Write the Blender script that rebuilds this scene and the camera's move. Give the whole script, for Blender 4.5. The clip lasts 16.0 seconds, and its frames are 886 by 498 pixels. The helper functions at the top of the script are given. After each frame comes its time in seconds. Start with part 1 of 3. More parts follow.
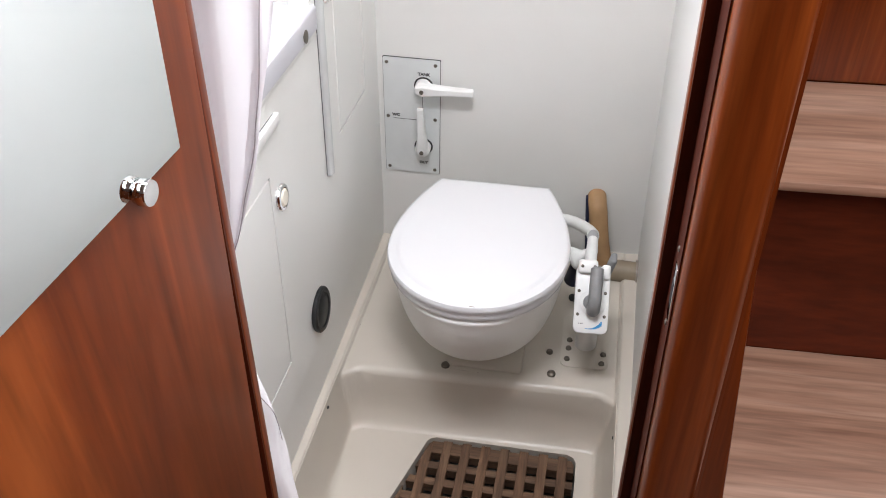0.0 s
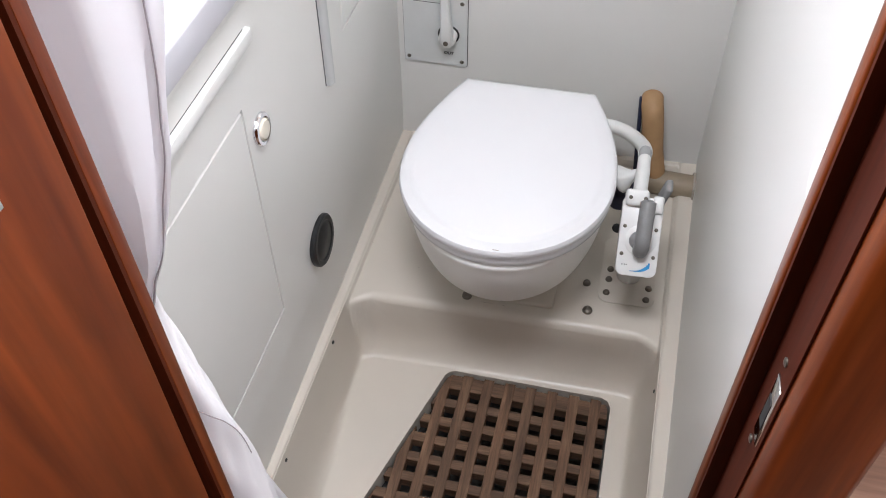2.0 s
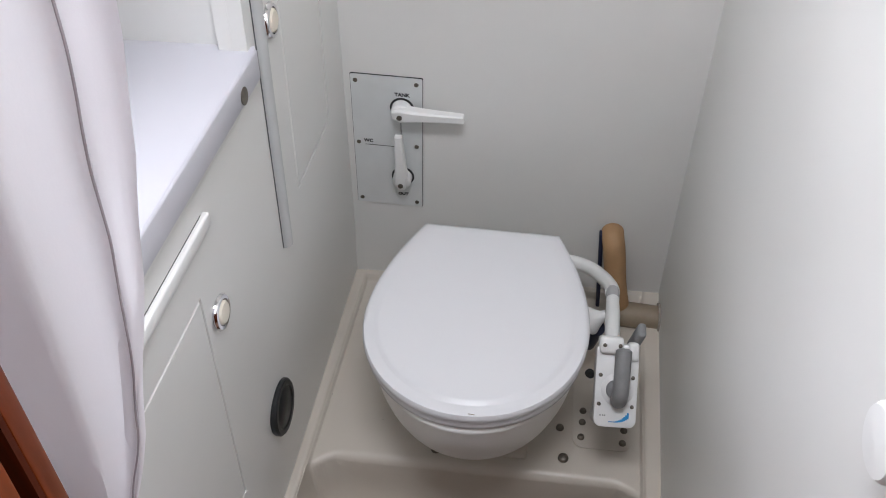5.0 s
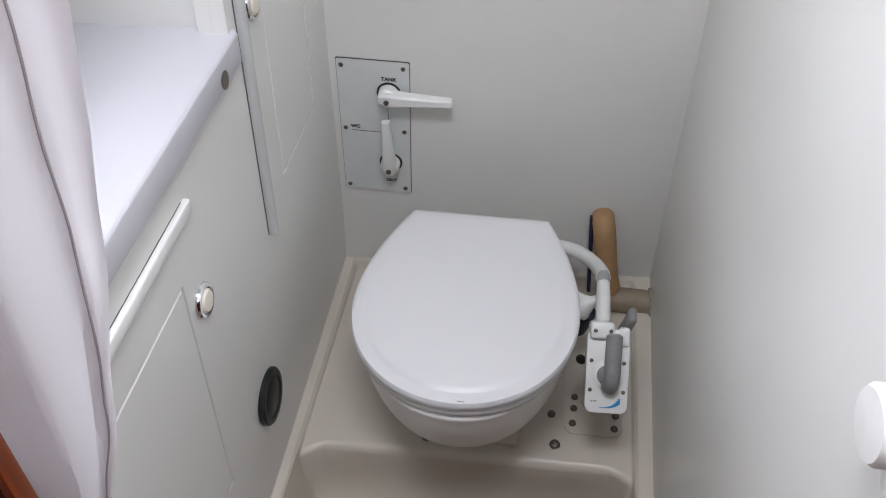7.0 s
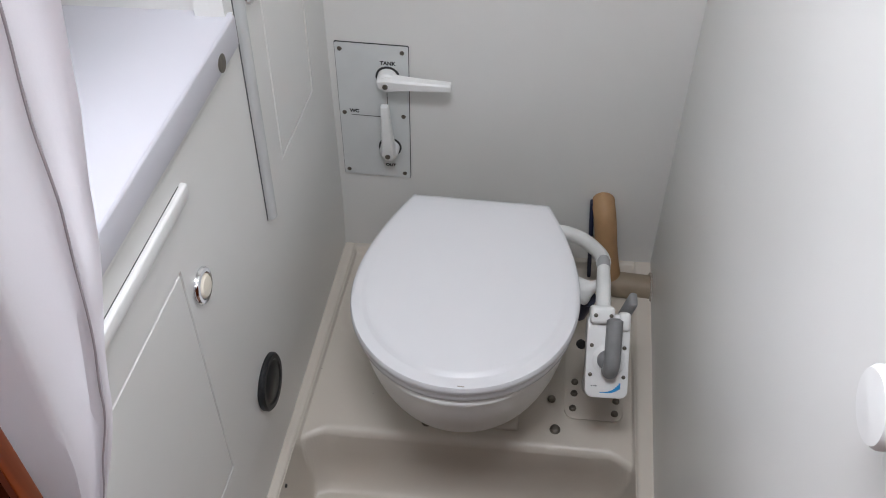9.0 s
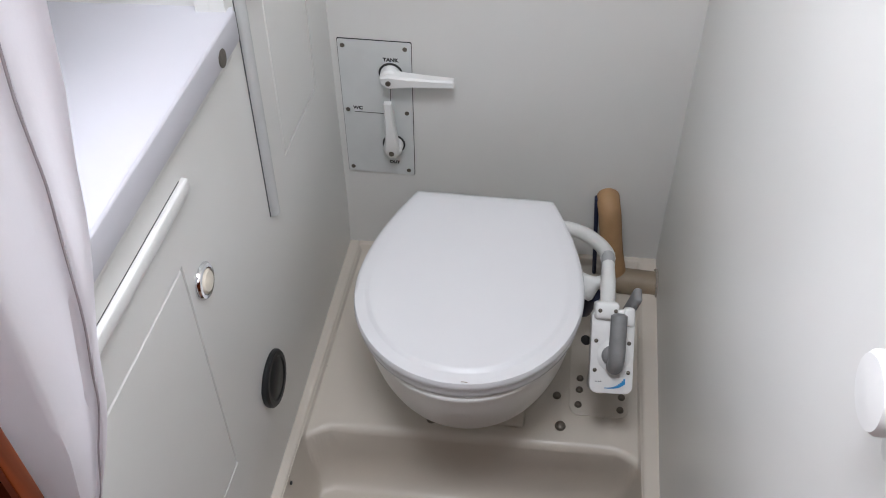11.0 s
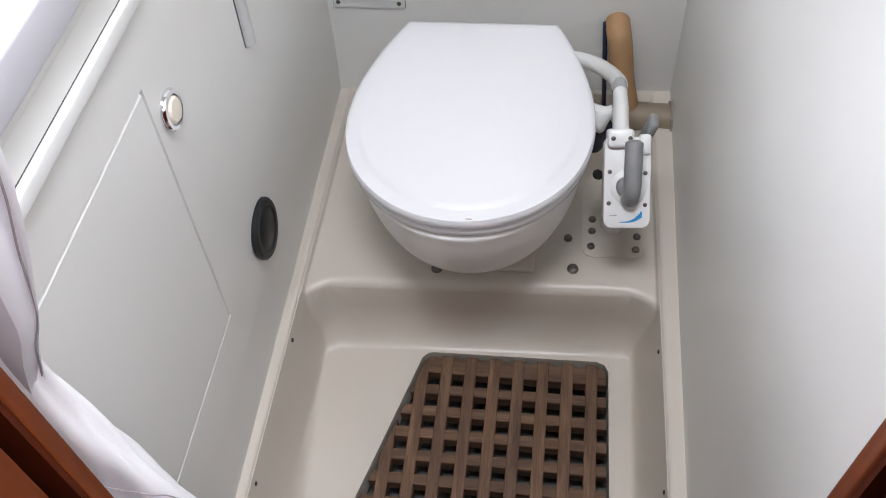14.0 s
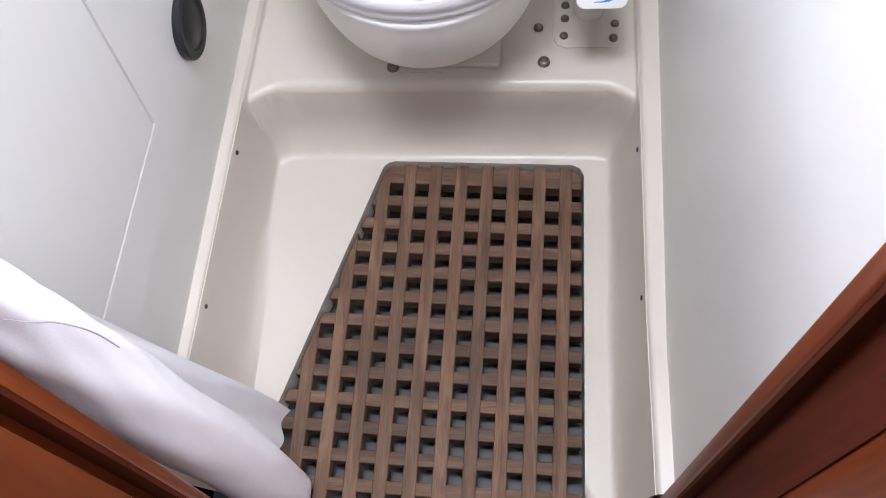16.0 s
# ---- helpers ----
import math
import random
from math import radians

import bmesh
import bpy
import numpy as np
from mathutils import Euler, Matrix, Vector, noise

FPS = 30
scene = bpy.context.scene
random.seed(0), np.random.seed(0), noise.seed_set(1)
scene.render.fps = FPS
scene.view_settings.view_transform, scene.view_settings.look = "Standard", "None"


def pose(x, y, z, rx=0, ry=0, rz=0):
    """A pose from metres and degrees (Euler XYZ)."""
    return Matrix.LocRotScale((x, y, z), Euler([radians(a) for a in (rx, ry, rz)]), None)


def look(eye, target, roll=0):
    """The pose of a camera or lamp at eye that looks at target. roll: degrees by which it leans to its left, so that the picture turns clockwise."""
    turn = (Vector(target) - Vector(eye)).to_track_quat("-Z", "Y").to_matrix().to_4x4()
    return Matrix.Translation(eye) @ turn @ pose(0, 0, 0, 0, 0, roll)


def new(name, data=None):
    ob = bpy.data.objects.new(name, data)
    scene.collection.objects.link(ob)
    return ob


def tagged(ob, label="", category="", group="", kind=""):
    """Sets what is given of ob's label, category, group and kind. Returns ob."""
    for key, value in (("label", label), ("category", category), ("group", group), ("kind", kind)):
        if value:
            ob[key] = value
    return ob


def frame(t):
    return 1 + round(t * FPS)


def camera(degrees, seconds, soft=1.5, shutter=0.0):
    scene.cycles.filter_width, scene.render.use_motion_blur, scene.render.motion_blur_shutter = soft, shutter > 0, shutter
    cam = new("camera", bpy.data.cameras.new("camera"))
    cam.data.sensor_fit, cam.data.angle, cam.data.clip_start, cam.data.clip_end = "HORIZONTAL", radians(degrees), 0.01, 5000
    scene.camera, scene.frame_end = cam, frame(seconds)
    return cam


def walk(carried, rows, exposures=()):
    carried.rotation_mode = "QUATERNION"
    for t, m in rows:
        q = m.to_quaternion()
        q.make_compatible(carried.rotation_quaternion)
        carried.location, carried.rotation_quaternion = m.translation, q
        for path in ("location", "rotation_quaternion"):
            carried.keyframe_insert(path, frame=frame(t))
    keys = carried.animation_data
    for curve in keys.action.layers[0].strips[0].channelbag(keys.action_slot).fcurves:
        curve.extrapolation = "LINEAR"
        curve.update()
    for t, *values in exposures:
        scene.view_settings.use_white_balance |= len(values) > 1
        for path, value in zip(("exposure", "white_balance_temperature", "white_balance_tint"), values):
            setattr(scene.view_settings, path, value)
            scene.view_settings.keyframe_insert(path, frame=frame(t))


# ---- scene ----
cam = camera(53.6, 16.0, soft=1.0)
PATH = [
    (0, (0.161, -1.681, 1.406), (-0.126, -0.171, 0.125), -2.0),
    (0.5, (0.15, -1.6, 1.388), (-0.169, -0.212, -0.017), -4.8),
    (1, (0.185, -1.524, 1.377), (-0.206, -0.224, -0.092), -6.6),
    (1.5, (0.186, -1.469, 1.361), (-0.22, -0.226, -0.153), -5.3),
    (2, (0.141, -1.376, 1.344), (-0.197, -0.148, -0.198), -4.0),
    (2.5, (0.092, -1.316, 1.339), (-0.181, -0.073, -0.203), -3.6),
    (3, (0.08, -1.294, 1.352), (-0.196, -0.006, -0.153), -3.7),
    (3.5, (0.07, -1.291, 1.359), (-0.196, 0.058, -0.093), -3.1),
    (4, (0.064, -1.278, 1.371), (-0.182, 0.115, -0.042), -2.3),
    (6.5, (0.078, -1.249, 1.362), (-0.118, 0.142, -0.061), -1.8),
    (7, (0.076, -1.248, 1.356), (-0.121, 0.132, -0.078), -1.9),
    (7.5, (0.079, -1.248, 1.354), (-0.121, 0.122, -0.089), -2.2),
    (8, (0.078, -1.247, 1.355), (-0.123, 0.119, -0.091), -2.3),
    (8.5, (0.078, -1.246, 1.352), (-0.123, 0.114, -0.1), -2.3),
    (9, (0.077, -1.246, 1.35), (-0.119, 0.112, -0.105), -2.1),
    (11.5, (0.087, -1.25, 1.335), (-0.14, 0.107, -0.116), -3.5),
    (12, (0.084, -1.249, 1.309), (-0.147, 0.053, -0.191), -4.6),
    (12.5, (0.088, -1.255, 1.298), (-0.144, 0.016, -0.229), -5.2),
    (13, (0.086, -1.249, 1.277), (-0.137, -0.016, -0.282), -5.5),
    (13.5, (0.087, -1.242, 1.244), (-0.118, -0.058, -0.354), -5.6),
    (14, (0.085, -1.233, 1.218), (-0.131, -0.083, -0.404), -7.0),
    (14.5, (0.093, -1.213, 1.177), (-0.098, -0.168, -0.518), -8.0),
    (15, (0.101, -1.199, 1.134), (-0.081, -0.273, -0.629), -8.3),
    (15.5, (0.107, -1.186, 1.115), (-0.065, -0.339, -0.689), -9.0),
    (16, (0.108, -1.191, 1.097), (-0.063, -0.391, -0.727), -10.4),
]
EXPO = [(0.0, 0.62, 6350, 12.5), (0.5, 0.54, 6350, 12.5), (1.5, 0.60, 6300, 12.5), (2.5, 0.35, 6200, 12.5), (3.5, 0.07, 6200, 12.5), (8.0, -0.10, 6150, 11.5), (12.5, 0.16, 6150, 11.5), (14.0, 0.43, 6150, 12), (15.0, 0.74, 6000, 13.5), (16.0, 1.06, 5900, 14.5)]
walk(cam, [(t, look(e, g, r)) for t, e, g, r in PATH], exposures=EXPO)

# ---- world, lamps, exposure ----
world = bpy.data.worlds.new("daylight")
scene.world = world
world.use_nodes = True
wn = world.node_tree.nodes
sky = wn.new("ShaderNodeTexSky")
sky.sky_type = "NISHITA"
sky.sun_disc = False
sky.sun_elevation = radians(50)
sky.sun_rotation = radians(120)
world.node_tree.links.new(sky.outputs[0], wn["Background"].inputs[0])
wn["Background"].inputs[1].default_value = 0.1


def area_lamp(name, x, y, z, sx, sy, watts, colour, target, spread=180):
    data = bpy.data.lights.new(name, "AREA")
    data.shape = "RECTANGLE"
    data.size, data.size_y = sx, sy
    data.energy = watts
    data.spread = radians(spread)
    data.color = colour
    ob = new(name, data)
    ob.matrix_world = look((x, y, z), target)
    return ob


# daylight through the deck hatch over the toilet room and through the companionway over the steps
area_lamp("hatch_daylight", 0.02, -0.92, 1.875, 0.42, 0.26, 13.0, (0.97, 0.98, 1.0), (0.02, -0.92, 0))
area_lamp("companionway_daylight", 0.66, -1.50, 1.875, 0.62, 1.2, 14.5, (0.98, 0.985, 1.0), (0.66, -1.50, 0))
# added light from an unseen portlight, to brighten the side wall
area_lamp("added_port_light", -0.735, -0.72, 1.075, 0.42, 0.18, 1.45, (0.95, 0.95, 1.0), (0.3, -0.86, 1.06), 100)


# ---- materials ----
def shader(name):
    m = bpy.data.materials.new(name)
    m.use_nodes = True
    nt = m.node_tree
    return m, nt, nt.nodes["Principled BSDF"]


def node(nt, kind, **values):
    n = nt.nodes.new(kind)
    for key, v in values.items():
        n.inputs[key].default_value = v
    return n


def ramp(nt, fac, stops):
    r = nt.nodes.new("ShaderNodeValToRGB")
    while len(r.color_ramp.elements) < len(stops):
        r.color_ramp.elements.new(0.5)
    for e, (p, c) in zip(r.color_ramp.elements, stops):
        e.position, e.color = p, (*c, 1)
    nt.links.new(fac, r.inputs[0])
    return r.outputs[0]


def coords(nt, scale, rot=(0, 0, 0)):
    tc = nt.nodes.new("ShaderNodeTexCoord")
    mp = nt.nodes.new("ShaderNodeMapping")
    mp.inputs["Scale"].default_value = scale
    mp.inputs["Rotation"].default_value = [radians(a) for a in rot]
    nt.links.new(tc.outputs["Object"], mp.inputs[0])
    return mp.outputs[0]


def bump(nt, bsdf, height, strength, distance=0.002):
    b = nt.nodes.new("ShaderNodeBump")
    b.inputs["Strength"].default_value = strength
    b.inputs["Distance"].default_value = distance
    nt.links.new(height, b.inputs["Height"])
    nt.links.new(b.outputs[0], bsdf.inputs["Normal"])


def plain(name, colour, rough, metal=0.0, coat=0.0, vary=0.06, scale=25.0, relief=0.05, fine=300.0, spec=0.5):
    """A smooth surface with faint blotches, uneven gloss and fine relief."""
    m, nt, b = shader(name)
    v = coords(nt, (1, 1, 1))
    n1 = node(nt, "ShaderNodeTexNoise", Scale=scale, Detail=4.0)
    n2 = node(nt, "ShaderNodeTexNoise", Scale=fine, Detail=2.0)
    for n in (n1, n2):
        nt.links.new(v, n.inputs["Vector"])
    lo = [c * (1 - vary) for c in colour]
    hi = [min(1, c * (1 + vary)) for c in colour]
    nt.links.new(ramp(nt, n1.outputs[0], [(0.3, lo), (0.7, hi)]), b.inputs["Base Color"])
    mr = node(nt, "ShaderNodeMapRange", **{"To Min": rough * 0.8, "To Max": min(1, rough * 1.25)})
    nt.links.new(n1.outputs[0], mr.inputs["Value"])
    nt.links.new(mr.outputs[0], b.inputs["Roughness"])
    b.inputs["Metallic"].default_value = metal
    b.inputs["Coat Weight"].default_value = coat
    b.inputs["Specular IOR Level"].default_value = spec
    if relief:
        bump(nt, b, n2.outputs[0], relief, 0.001)
    return m


def wood(name, dark, mid, light, scale, rough=0.3, coat=0.6, streak=1.0, rot=(0, 0, 0), relief=0.08, rand=0.0, spec=0.5):
    """Wood with broad bands, streaks along one axis and fine pores."""
    m, nt, b = shader(name)
    v = coords(nt, scale, rot)
    fine = coords(nt, [s * 7 for s in scale], rot)
    n1 = node(nt, "ShaderNodeTexNoise", Scale=1.0, Detail=5.0, Roughness=0.6, Distortion=0.6 * streak)
    n2 = node(nt, "ShaderNodeTexNoise", Scale=1.0, Detail=3.0)
    nt.links.new(v, n1.inputs["Vector"])
    nt.links.new(fine, n2.inputs["Vector"])
    c1 = ramp(nt, n1.outputs[0], [(0.28, dark), (0.5, mid), (0.72, light)])
    c2 = ramp(nt, n2.outputs[0], [(0.3, (0.58, 0.58, 0.58)), (0.62, (1, 1, 1))])
    mix = nt.nodes.new("ShaderNodeMix")
    mix.data_type, mix.blend_type = "RGBA", "MULTIPLY"
    mix.inputs["Factor"].default_value = 0.7
    nt.links.new(c1, mix.inputs["A"])
    nt.links.new(c2, mix.inputs["B"])
    out = mix.outputs["Result"]
    if rand:
        oi = nt.nodes.new("ShaderNodeObjectInfo")
        hs = nt.nodes.new("ShaderNodeHueSaturation")
        mr = node(nt, "ShaderNodeMapRange", **{"To Min": 1 - rand, "To Max": 1 + rand})
        nt.links.new(oi.outputs["Random"], mr.inputs["Value"])
        nt.links.new(mr.outputs[0], hs.inputs["Value"])
        nt.links.new(out, hs.inputs["Color"])
        out = hs.outputs[0]
    nt.links.new(out, b.inputs["Base Color"])
    b.inputs["Roughness"].default_value = rough
    b.inputs["Specular IOR Level"].default_value = spec
    b.inputs["Coat Weight"].default_value = coat
    b.inputs["Coat Roughness"].default_value = 0.15
    bump(nt, b, n2.outputs[0], relief, 0.001)
    return m


M_WALL = plain("white_laminate", (0.70, 0.697, 0.668), 0.34, vary=0.02, scale=4, relief=0.04, fine=500)
M_COUNTER = plain("counter_gelcoat", (0.53, 0.525, 0.56), 0.42, vary=0.02, scale=6)
M_PAN = plain("cream_gelcoat", (0.560, 0.512, 0.440), 0.33, coat=0.0, spec=0.45, vary=0.035, scale=5, relief=0.03, fine=120)
M_SEAT = plain("white_seat_plastic", (0.70, 0.70, 0.71), 0.24, vary=0.01, scale=5, relief=0.0)
M_BOWL = plain("white_ceramic", (0.78, 0.77, 0.74), 0.30, coat=0.0, vary=0.02, scale=8, relief=0.0)
M_PLASTIC = plain("white_plastic", (0.76, 0.76, 0.74), 0.35, vary=0.03, scale=30)
M_CREAM = plain("cream_plastic", (0.72, 0.66, 0.55), 0.35, vary=0.04, scale=40)
M_GREY = plain("grey_plastic", (0.22, 0.22, 0.22), 0.4, vary=0.08, scale=50)
M_BLACK = plain("black_rubber", (0.008, 0.009, 0.010), 0.42, vary=0.2, scale=40)
M_DARK = plain("dark_gap", (0.02, 0.02, 0.02), 0.7, vary=0.2)
M_CHROME = plain("chrome", (0.75, 0.75, 0.76), 0.08, metal=1.0, vary=0.03, relief=0.0)
M_STEEL = plain("dull_steel", (0.17, 0.15, 0.125), 0.42, metal=0.8, vary=0.2, scale=200)
M_ALU = plain("anodised_plate", (0.66, 0.68, 0.67), 0.45, metal=0.15, vary=0.04, scale=18, relief=0.08, fine=900)
M_JOINT = plain("mid_grey_plastic", (0.40, 0.40, 0.40), 0.4, vary=0.05)
M_STRIP = plain("grey_strip", (0.47, 0.48, 0.47), 0.35, vary=0.04)
# dark colour for the shade inside narrow slots and joints
M_SLOT = plain("shaded_slot", (0.08, 0.08, 0.08), 0.6)
M_INK = plain("black_ink", (0.03, 0.03, 0.03), 0.6)
M_BLUE = plain("blue_print", (0.02, 0.25, 0.55), 0.5)
M_NAVY = plain("dark_blue_label", (0.012, 0.016, 0.045), 0.5)
M_TAN = plain("tan_hose", (0.37, 0.22, 0.105), 0.6, vary=0.10, scale=30, relief=0.15, fine=200)
M_TANPALE = plain("cream_tan_elbow", (0.27, 0.215, 0.15), 0.55, vary=0.10, scale=30)
# scuffs, specks and the collar, also one painted joint shade
M_STAIN_SHADE = plain("grey_scuff_and_shade", (0.30, 0.27, 0.23), 0.6, vary=0.3, scale=200)
# pale sump painted dark to stand for the shade below the slats
M_SUMP = plain("shaded_sump_gelcoat", (0.062, 0.057, 0.050), 0.5, vary=0.45, scale=9)
M_CEIL = plain("ceiling_white", (0.78, 0.78, 0.77), 0.6, vary=0.02)
M_GLASS, gnt, gb = shader("hatch_acrylic")
gb.inputs["Transmission Weight"].default_value = 1.0
gb.inputs["Roughness"].default_value = 0.3
M_MIRROR = plain("mirror_silver", (0.74, 0.79, 0.79), 0.02, metal=1.0, vary=0.005, scale=3, relief=0.0)
M_CURTAIN, cnt, cb = shader("curtain_cloth")
cv = coords(cnt, (1, 1, 1))
cn = node(cnt, "ShaderNodeTexNoise", Scale=14.0, Detail=4.0)
cw = node(cnt, "ShaderNodeTexNoise", Scale=900.0, Detail=1.0)
cnt.links.new(cv, cn.inputs["Vector"])
cnt.links.new(cv, cw.inputs["Vector"])
cnt.links.new(ramp(cnt, cn.outputs[0], [(0.3, (0.86, 0.845, 0.86)), (0.7, (0.90, 0.885, 0.90))]), cb.inputs["Base Color"])
cb.inputs["Roughness"].default_value = 0.85
cb.inputs["Sheen Weight"].default_value = 0.2
bump(cnt, cb, cw.outputs[0], 0.10, 0.0005)
ct = cnt.nodes.new("ShaderNodeBsdfTranslucent")
ct.inputs[0].default_value = (0.93, 0.915, 0.94, 1)
cm = cnt.nodes.new("ShaderNodeMixShader")
cm.inputs[0].default_value = 0.42
cnt.links.new(cb.outputs[0], cm.inputs[1])
cnt.links.new(ct.outputs[0], cm.inputs[2])
cnt.links.new(cm.outputs[0], cnt.nodes["Material Output"].inputs["Surface"])
M_CLOTH = plain("bunched_cloth", (0.90, 0.89, 0.93), 0.85, vary=0.02, scale=14, relief=0.2, fine=700)
ccb = [n for n in M_CLOTH.node_tree.nodes if n.type == "BSDF_PRINCIPLED"][0]
ccb.inputs["Subsurface Weight"].default_value = 0.8
ccb.inputs["Subsurface Radius"].default_value = (1.0, 1.0, 1.0)
ccb.inputs["Subsurface Scale"].default_value = 0.03
M_SEAM = plain("grey_stitching", (0.44, 0.40, 0.42), 0.9)
M_MAHOG = wood("mahogany_varnish", (0.070, 0.010, 0.0015), (0.160, 0.029, 0.004), (0.300, 0.070, 0.012), (22, 22, 0.9), rough=0.30, coat=0.2, spec=0.3)
M_DOORWOOD = wood("mahogany_veneer", (0.095, 0.016, 0.003), (0.185, 0.038, 0.007), (0.315, 0.078, 0.017), (6, 10, 0.9), rough=0.45, coat=0.04, streak=1.6, spec=0.22)
# mahogany with the shade of the jamb rebates put into its colour
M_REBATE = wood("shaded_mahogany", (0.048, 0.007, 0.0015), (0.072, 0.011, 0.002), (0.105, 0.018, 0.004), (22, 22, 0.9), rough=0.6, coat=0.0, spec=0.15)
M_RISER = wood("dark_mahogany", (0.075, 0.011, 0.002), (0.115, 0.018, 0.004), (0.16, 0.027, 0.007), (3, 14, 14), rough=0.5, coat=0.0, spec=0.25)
M_TREAD = wood("pale_teak", (0.25, 0.120, 0.072), (0.43, 0.245, 0.160), (0.60, 0.39, 0.28), (1.2, 18, 18), rough=0.48, coat=0.1)
M_TEAKY = wood("weathered_teak_long", (0.060, 0.029, 0.013), (0.125, 0.064, 0.032), (0.205, 0.115, 0.062), (60, 5, 60), rough=0.7, coat=0.0, relief=0.4, rand=0.22)
M_TEAKX = wood("weathered_teak_cross", (0.053, 0.026, 0.011), (0.108, 0.056, 0.028), (0.175, 0.099, 0.054), (5, 60, 60), rough=0.7, coat=0.0, relief=0.4, rand=0.22)


# ---- mesh helpers ----
def mesh(name, bm, material, smooth=None):
    bmesh.ops.recalc_face_normals(bm, faces=bm.faces[:])
    me = bpy.data.meshes.new(name)
    bm.to_mesh(me)
    bm.free()
    me.materials.append(material)
    if smooth is not None:
        me.polygons.foreach_set("use_smooth", [True] * len(me.polygons))
        me.set_sharp_from_angle(angle=radians(smooth))
    return me


def part(name, bm, material, parent, label="", smooth=40):
    ob = new(name, mesh(name, bm, material, smooth))
    ob.parent = parent
    if label:
        tagged(ob, label)
    return ob


def solid(name, bm, material, label, category, kind="", smooth=40, group=""):
    return tagged(new(name, mesh(name, bm, material, smooth)), label, category, group, kind)


def empty(name, label, category, x=0, y=0, z=0, rx=0, ry=0, rz=0, group="", kind=""):
    ob = new(name)
    ob.empty_display_size = 0.05
    ob.matrix_world = pose(x, y, z, rx, ry, rz)
    return tagged(ob, label, category, group, kind)


def box(x0, x1, y0, y1, z0, z1, bevel=0.0, seg=2, warp=None, bm=None, cuts=0):
    own = bmesh.new()
    bmesh.ops.create_cube(own, size=1.0)
    for v in own.verts:
        v.co = Vector(((x0 + x1) / 2 + v.co.x * (x1 - x0), (y0 + y1) / 2 + v.co.y * (y1 - y0), (z0 + z1) / 2 + v.co.z * (z1 - z0)))
    if bevel:
        bmesh.ops.bevel(own, geom=own.edges[:], offset=bevel, segments=seg, profile=0.5, affect="EDGES")
    if warp:
        for v in own.verts:
            v.co = Vector(warp(*v.co))
    return merge(bm, own)


def merge(bm, own):
    if bm is None:
        return own
    tmp = bpy.data.meshes.new("tmp")
    own.to_mesh(tmp)
    own.free()
    bm.from_mesh(tmp)
    bpy.data.meshes.remove(tmp)
    return bm


def loft(rings, cap=True, closed=True, bm=None):
    """Skin over rings of equal counts of points."""
    bm = bm or bmesh.new()
    rows = [[bm.verts.new(p) for p in r] for r in rings]
    n = len(rings[0])
    for a, b in zip(rows, rows[1:]):
        for i in range(n if closed else n - 1):
            j = (i + 1) % n
            bm.faces.new((a[i], a[j], b[j], b[i]))
    if cap and closed:
        bm.faces.new(rows[0])
        bm.faces.new(rows[-1])
    return bm


def lathe(profile, steps=28, m=None, bm=None):
    """Revolve (radius, height) about z, then place by m."""
    rings = []
    for r, h in profile:
        rings.append([Vector((r * math.cos(2 * math.pi * i / steps), r * math.sin(2 * math.pi * i / steps), h)) for i in range(steps)])
    if m is not None:
        rings = [[m @ p for p in ring] for ring in rings]
    own = loft(rings)
    return merge(bm, own)


def smooth_path(points, steps=8):
    pts = [Vector(p) for p in points]
    pts = [2 * pts[0] - pts[1]] + pts + [2 * pts[-1] - pts[-2]]
    out = []
    for i in range(1, len(pts) - 2):
        for s in range(steps):
            t = s / steps
            a, b, c, d = pts[i - 1:i + 3]
            out.append(0.5 * ((2 * b) + (c - a) * t + (2 * a - 5 * b + 4 * c - d) * t * t + (3 * b - a - 3 * c + d) * t ** 3))
    return out + [pts[-2]]


def tube(points, radius, steps=16, smooth=True, bm=None):
    path = smooth_path(points) if smooth else [Vector(p) for p in points]
    rings = []
    side = None
    for i, p in enumerate(path):
        d = (path[min(i + 1, len(path) - 1)] - path[max(i - 1, 0)]).normalized()
        side = (side - d * side.dot(d)).normalized() if side else d.orthogonal().normalized()
        up = d.cross(side)
        r = radius(i / (len(path) - 1)) if callable(radius) else radius
        rings.append([p + r * (math.cos(a) * side + math.sin(a) * up) for a in (2 * math.pi * k / steps for k in range(steps))])
    own = loft(rings)
    return merge(bm, own)


def prism(poly, z0, z1, bevel=0.0, bm=None, seg=2):
    own = loft([[Vector((x, y, z0)) for x, y in poly], [Vector((x, y, z1)) for x, y in poly]])
    if bevel:
        bmesh.ops.bevel(own, geom=own.edges[:], offset=bevel, segments=seg, profile=0.5, affect="EDGES")
    return merge(bm, own)


def rounded(x0, x1, y0, y1, r, n=6):
    out = []
    for cx, cy, a0 in ((x1 - r, y1 - r, 0), (x0 + r, y1 - r, 90), (x0 + r, y0 + r, 180), (x1 - r, y0 + r, 270)):
        for k in range(n + 1):
            a = radians(a0 + 90 * k / n)
            out.append((cx + r * math.cos(a), cy + r * math.sin(a)))
    return out


def lettering(name, text, size, m, material, parent):
    cu = bpy.data.curves.new(name, "FONT")
    cu.body, cu.size, cu.extrude = text, size, 0.0002
    cu.align_x, cu.align_y = "CENTER", "CENTER"
    cu.offset = size * 0.045
    ob = new(name, cu)
    cu.materials.append(material)
    ob.parent = parent
    ob.matrix_basis = m
    return ob


def mw(x, y, z):
    """On the locker front: x is the depth off its surface, which leans inwards."""
    zz = z - 0.045 * (y + 0.5)
    toe = 0.030 * max(0.0, 0.15 - z)
    return (x - 0.308 + 0.029 * y + 0.036 * zz - toe, y + 0.05 * (z - 0.45), zz)


